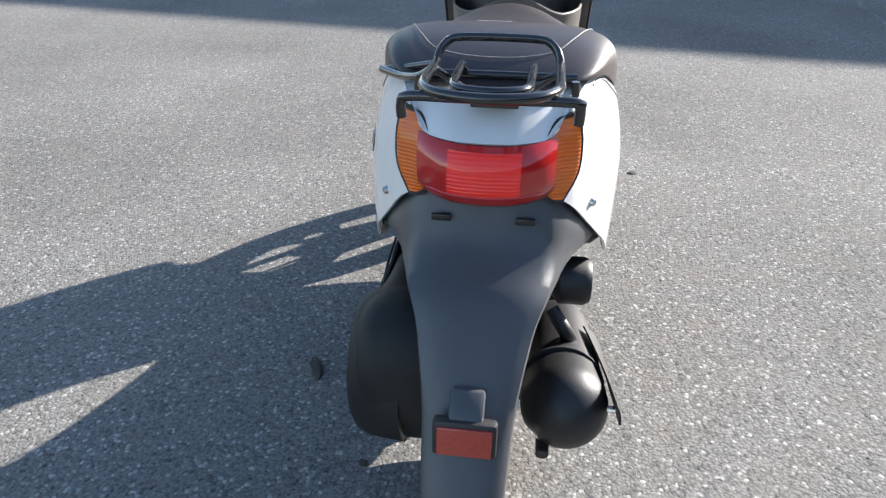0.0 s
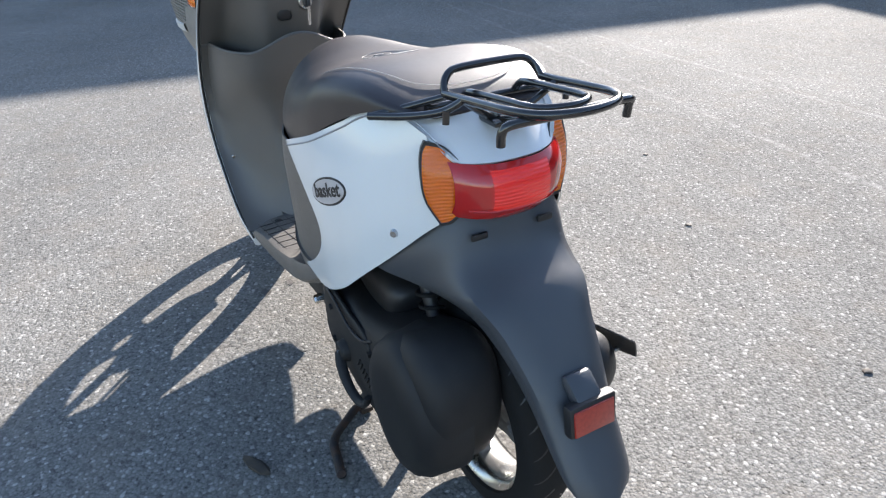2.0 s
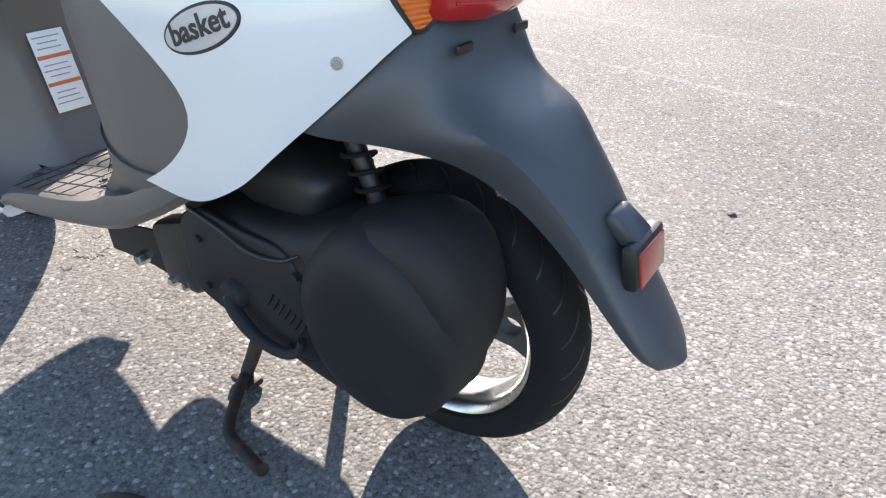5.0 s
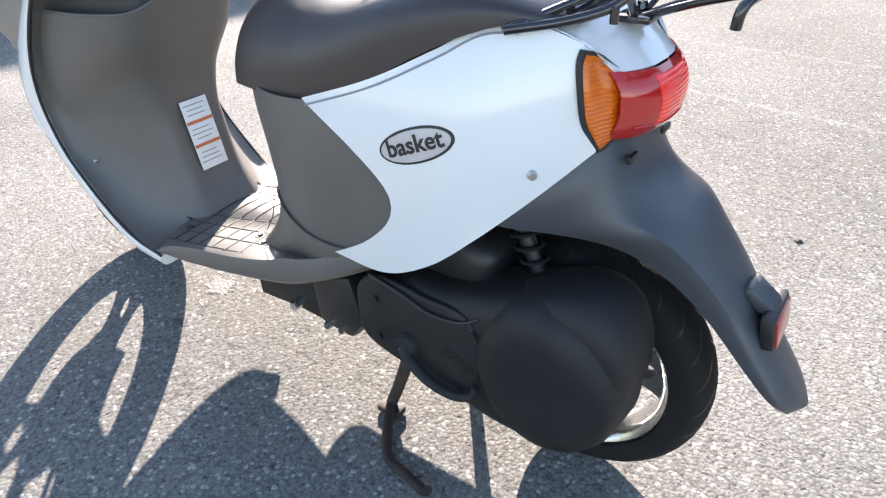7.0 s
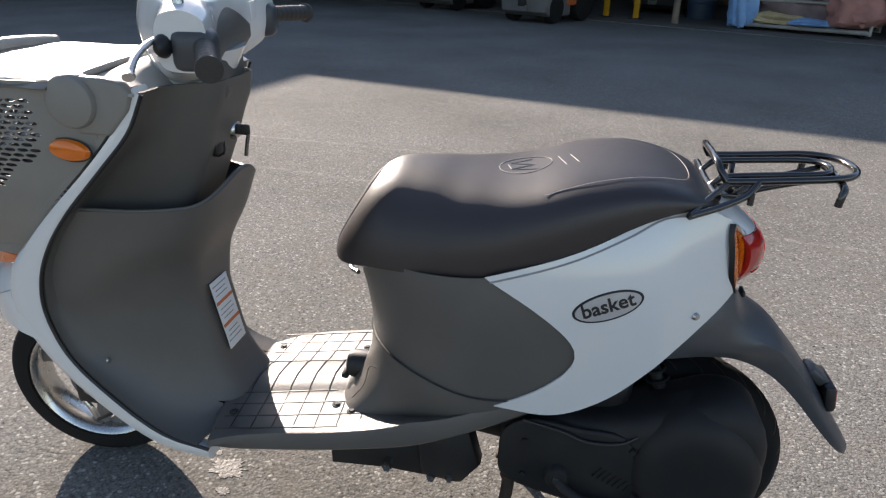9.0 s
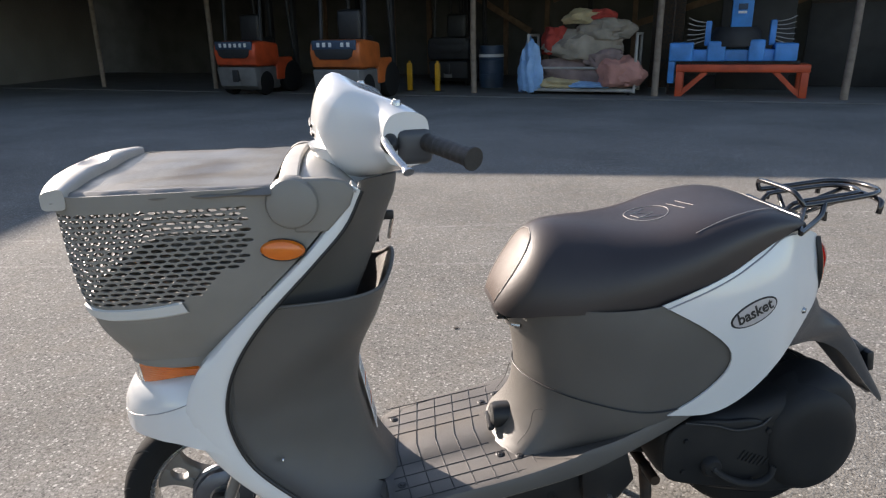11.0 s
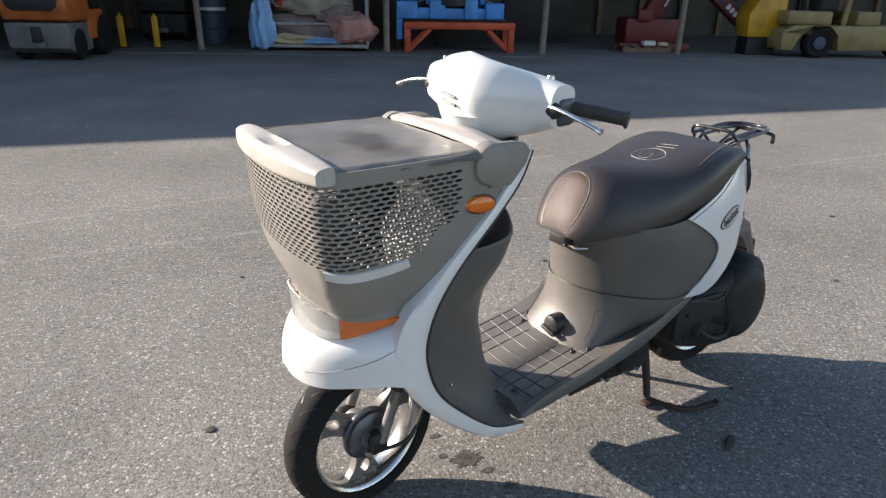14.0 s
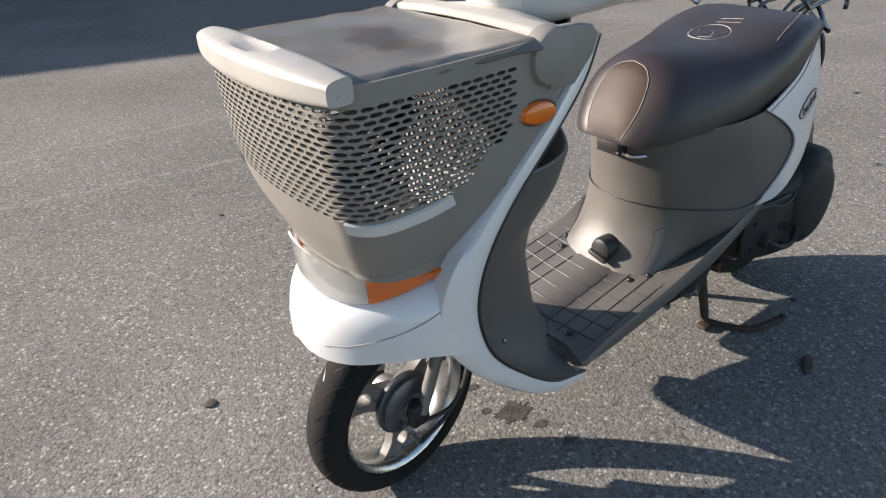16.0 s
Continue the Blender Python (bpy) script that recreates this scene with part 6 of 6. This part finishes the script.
# lid: a stained sheet between two rails
def stained():
    m = COVER.copy()
    m.name = "stained_cover"
    nt = m.node_tree
    bsdf = nt.nodes["Principled BSDF"]
    src = bsdf.inputs["Base Color"].links[0].from_socket
    co = nt.nodes.new("ShaderNodeTexCoord")
    mp = nt.nodes.new("ShaderNodeMapping")
    mp.inputs["Location"].default_value = (-1.178, -0.03, -0.89)
    nz = nt.nodes.new("ShaderNodeTexNoise")
    nz.inputs["Scale"].default_value, nz.inputs["Detail"].default_value = 14, 4
    nt.links.new(co.outputs["Object"], mp.inputs["Vector"])
    nt.links.new(co.outputs["Object"], nz.inputs["Vector"])
    sc = nt.nodes.new("ShaderNodeVectorMath")
    sc.operation = "MULTIPLY"
    sc.inputs[1].default_value = (13, 5.6, 1)
    nt.links.new(mp.outputs[0], sc.inputs[0])
    ln = nt.nodes.new("ShaderNodeVectorMath")
    ln.operation = "LENGTH"
    nt.links.new(sc.outputs[0], ln.inputs[0])
    ad = nt.nodes.new("ShaderNodeMath")
    ad.operation = "ADD"
    nt.links.new(ln.outputs["Value"], ad.inputs[0])
    nt.links.new(nz.outputs["Fac"], ad.inputs[1])
    mr = nt.nodes.new("ShaderNodeMapRange")
    mr.inputs[1].default_value, mr.inputs[2].default_value = 0.90, 1.32
    mr.inputs[3].default_value, mr.inputs[4].default_value = 0.85, 0.0
    nt.links.new(ad.outputs[0], mr.inputs[0])
    mx = nt.nodes.new("ShaderNodeMix")
    mx.data_type = "RGBA"
    mx.inputs[7].default_value = (0.050, 0.033, 0.018, 1)
    nt.links.new(mr.outputs[0], mx.inputs[0])
    nt.links.new(src, mx.inputs[6])
    nt.links.new(mx.outputs[2], bsdf.inputs["Base Color"])
    return m


rows = []
for j in range(25):
    x = 1.030 + (1.362 - 1.030) * j / 24
    row = []
    for i in range(25):
        a = i / 12 - 1
        y = a * (0.212 + 0.003 * math.sin(j * 1.1))
        z = 0.890 - 0.006 * math.sin(math.pi * j / 24) * (1 - a * a) + 0.003 * noise.noise(Vector((x * 14, y * 14, 0))) - 0.012 * max(0, abs(a) - 0.94) / 0.06
        row.append(Vector((x, y, z)))
    rows.append(row)
lid = part("basket_lid", thicken(sheet(rows), 0.003), stained(), basket, "soft taupe cover sheet with a brown stain")
rows = []
for j in range(81):
    a = j / 40 - 1
    y = 0.214 * a
    b = abs(a)
    deep = 0.030 - 0.012 * b ** 3
    xc = 1.374 - 0.016 * b ** 2
    hi = 0.909 - 0.010 * b ** 3
    lo = 0.860 + 0.006 * b ** 3
    ring = []
    for k in range(36):
        q = 2 * math.pi * (k + 0.5) / 36
        c, s = math.cos(q), math.sin(q)
        x = xc + deep * abs(c) ** 0.42 * (1 if c > 0 else -1)
        z = (hi + lo) / 2 + (hi - lo) / 2 * abs(s) ** 0.42 * (1 if s > 0 else -1)
        if s > 0.25:
            z -= 0.006 * max(0.0, (x - xc) / deep)
            e = ((x - 1.368) / 0.020) ** 2 + (y / 0.066) ** 2
            if e < 1:
                z -= 0.011 * (1 - e) ** 0.7
        ring.append(Vector((x, y, z)))
    rows.append(ring)
part("front_rail", weld(sheet(rows, True, True)), BEIGE, basket, "pale beige lid rail with a finger recess")
rows = []
for j in range(41):
    a = j / 20 - 1
    xc, zc = 1.008 - 0.006 * a * a, 0.899 - 0.010 * a * a
    ring = []
    for u, v in ((1, -0.5), (1, 0.4), (0.82, 0.9), (0.4, 1), (-0.4, 1), (-0.82, 0.9), (-1, 0.4), (-1, -0.5), (-0.8, -1), (0.8, -1)):
        x, z = 0.0165 * u, 0.0065 * v
        ring.append(Vector((xc + x, 0.204 * a, zc + z - 0.16 * x)))
    rows.append(ring)
part("rear_rail", weld(sheet(rows, True, True)), BEIGE, basket, "pale beige flat rear lid rail")

# ---- handlebar
MIDDLE = [(0.928, 1.050), (0.954, 1.028), (0.968, 0.990), (0.972, 0.950), (0.958, 0.906), (0.934, 0.860), (0.895, 0.848), (0.856, 0.868), (0.834, 0.940), (0.832, 0.985), (0.842, 1.008), (0.885, 1.032)]
WING = [(0.852, 1.000), (0.868, 0.992), (0.876, 0.976), (0.878, 0.955), (0.876, 0.932), (0.866, 0.916), (0.840, 0.912), (0.815, 0.914), (0.802, 0.930), (0.800, 0.960), (0.804, 0.988), (0.826, 1.000)]


def cover_ring(y):
    b = min(1.0, abs(y) / 0.192)
    fx = spl([(0, 0.0), (0.22, 0.05), (0.42, 0.24), (0.60, 0.56), (0.80, 0.88), (1.0, 1.0)], b)
    fz = b * (0.75 + 0.25 * b)
    pts = [(m[0] + (w[0] - m[0]) * fx, m[1] + (w[1] - m[1]) * fz) for m, w in zip(MIDDLE, WING)]
    return [Vector((p.x, y, p.z)) for p in curve([(x, 0, z) for x, z in pts], 40, True)[:-1]]


bar_top = new("handlebar")
bar_top.parent = scooter
bar_top.matrix_basis = Matrix.Translation((0.875, 0, 0.955)) @ Matrix.Rotation(radians(9.3), 4, "Z") @ Matrix.Rotation(radians(-2.4), 4, "X") @ Matrix.Translation((-0.875, 0, -0.950))
part("handlebar_cover", weld(sheet([cover_ring(-0.192 + 0.384 * k / 40) for k in range(41)], True, True)), WHITE, bar_top, "glossy white handlebar cover")
rows = []
for k in range(21):
    y = -0.135 + 0.27 * k / 20
    b = abs(y)
    zt, zb, xr = 0.990 - 1.2 * y * y, 0.902, 0.818 + 0.3 * y * y
    rows.append([Vector((0.850, y, zb)), Vector((0.850, y, zt)), Vector((0.835, y, zt + 0.004)), Vector((xr + 0.012, y, zt - 0.012)), Vector((xr, y, zt - 0.035)), Vector((xr + 0.002, y, zb + 0.02)), Vector((xr + 0.014, y, zb))])
part("rear_cover", weld(sheet(rows, True, True)), TAUPE, bar_top, "taupe rear handlebar cover")
rows = []
for k in range(9):
    z = 0.838 + (0.920 - 0.838) * k / 8
    f, w = k / 8, 0.070 + 0.016 * (k / 8)
    rows.append([Vector((0.885 - 0.010 * f + (0.060 + 0.045 * f) * math.cos(a) * (1 if math.cos(a) > 0 else 0.65), w * math.sin(a), z)) for a in [2 * math.pi * q / 28 for q in range(28)]])
part("steering_neck", weld(sheet(rows, True, True)), WHITE, bar_top, "white steering neck")
part("neck_back", box((0.050, 0.128, 0.085), (0.850, 0, 0.876), 0.018, seg=3), TAUPE, bar_top)
def cover_front(y, z):
    return max((p for p in cover_ring(y) if p.x > 0.9), key=lambda p: -abs(p.z - z) * 10 + p.x).x


for dz in (0.0, -0.017):
    part("air_slot", tube([(cover_front(y, 0.960 + dz) + 0.0004, y, 0.960 + dz - 0.12 * (y + 0.03)) for y in (-0.040, -0.028, -0.016, -0.004, 0.008)], 0.0034, 8, 20), BLACK, bar_top)
for s in (1, -1):
    part("grip", tube([(0.815, s * 0.165, 0.952), (0.788, s * 0.235, 0.947), (0.760, s * 0.303, 0.941)], lambda t: 0.0150 + 0.0010 * math.sin(t * 60) * 0.4 + (0.004 if t > 0.96 else 0), 16, 40), GRIP, bar_top, "black rubber grip")
    part("switch_housing", box((0.066, 0.050, 0.064), (0.824, s * 0.174, 0.943), 0.016, seg=3), FENDER, bar_top)
    # solid black ellipsoid stands in for the shaded opening round the lever
    own = bmesh.new()
    bmesh.ops.create_uvsphere(own, u_segments=20, v_segments=12, radius=1)
    bmesh.ops.scale(own, vec=(0.015, 0.034, 0.019), verts=own.verts)
    bmesh.ops.translate(own, vec=(0.866, s * 0.180, 0.950), verts=own.verts)
    part("lever_recess_shade", own, BLACK, bar_top)
    part("brake_lever", tube([(0.872, s * 0.175, 0.960), (0.878, s * 0.215, 0.957), (0.876, s * 0.265, 0.946), (0.866, s * 0.314, 0.930)], lambda t: 0.0062 + 0.003 * (t > 0.94), 10, 30, flat=0.7), STEEL, bar_top, "polished brake lever")
    part("mirror_boss", lathe([(0.0, 0.026), (0.007, 0.026), (0.0085, 0.022), (0.0085, -0.01), (0.0, -0.01)], "z", (0.847, s * 0.160, 0.990), 12), STEEL, bar_top, "steel mirror mounting bolt")
part("dash_label", box((0.003, 0.026, 0.030), (0.800, -0.05, 0.975), 0.001), PAPER, bar_top)

# ---- badge and labels
def badge():
    """An oval badge that follows the curve of the panel, with its word."""
    c = (0.150, 0.600)
    ux, uz = -0.943, 0.333

    def spot(a, b, lift):
        x, z = c[0] + ux * a + uz * b, c[1] + uz * a - ux * b
        p = on_body(x, z)
        nn = (on_body(x, z + 0.004) - on_body(x, z - 0.004)).cross(on_body(x + 0.004, z) - on_body(x - 0.004, z)).normalized()
        if nn.y < 0:
            nn = -nn
        return p + nn * lift

    for name, w, h, lift, mat, lab in (("badge_rim", 0.056, 0.0235, 0.0012, BLACK_INK, "oval black badge rim"), ("badge", 0.0525, 0.0205, 0.0019, BADGE, "silver oval badge with a black word")):
        rows = [[spot(w * r * math.cos(t), h * r * math.sin(t), lift if r < 0.99 else -0.001) for t in [2 * math.pi * k / 40 for k in range(40)]] for r in (0.02, 0.35, 0.65, 0.95, 1.0)]
        part(name, weld(sheet(rows, True), 1e-6), mat, left_panel, lab)
    word = letters("badge_word", "basket", 0.031, BLACK_INK, left_panel, Matrix(), 0.0003, bold=0.0007)
    for v in word.data.vertices:
        v.co = spot(v.co.x, v.co.y + 0.0015, 0.0024 + v.co.z)


badge()


def warning_label():
    a, b = Vector((0.914, 0, 0.464)), Vector((0.884, 0, 0.317))
    d = (a - b)
    n = Vector((-d.z, 0, d.x)).normalized()
    if n.x > 0:
        n = -n
    up = d.normalized()
    right = Vector((0, -1, 0))
    m = Matrix(((right.x, up.x, n.x, 0), (right.y, up.y, n.y, 0), (right.z, up.z, n.z, 0), (0, 0, 0, 1)))
    at = Matrix.Translation((a + b) / 2 + n * 0.006)
    lab = part("warning_label", box((0.066, d.length, 0.0016), (0, 0, 0), 0.0004), PAPER, shield, "white warning label with orange bands")
    lab.matrix_basis = at @ m
    for k, z in enumerate((0.028, -0.022)):
        part("label_band", box((0.064, 0.007, 0.0004), (0, z, 0.0011)), ORANGE_INK, lab)
    for k in range(13):
        z = 0.064 - 0.0102 * k
        if abs(z - 0.028) < 0.006 or abs(z + 0.022) < 0.006:
            continue
        part("print_bar", box((0.052 - 0.007 * ((k * 5) % 3), 0.0022, 0.0004), (-0.003, z, 0.0011)), GREY_INK, lab)


warning_label()
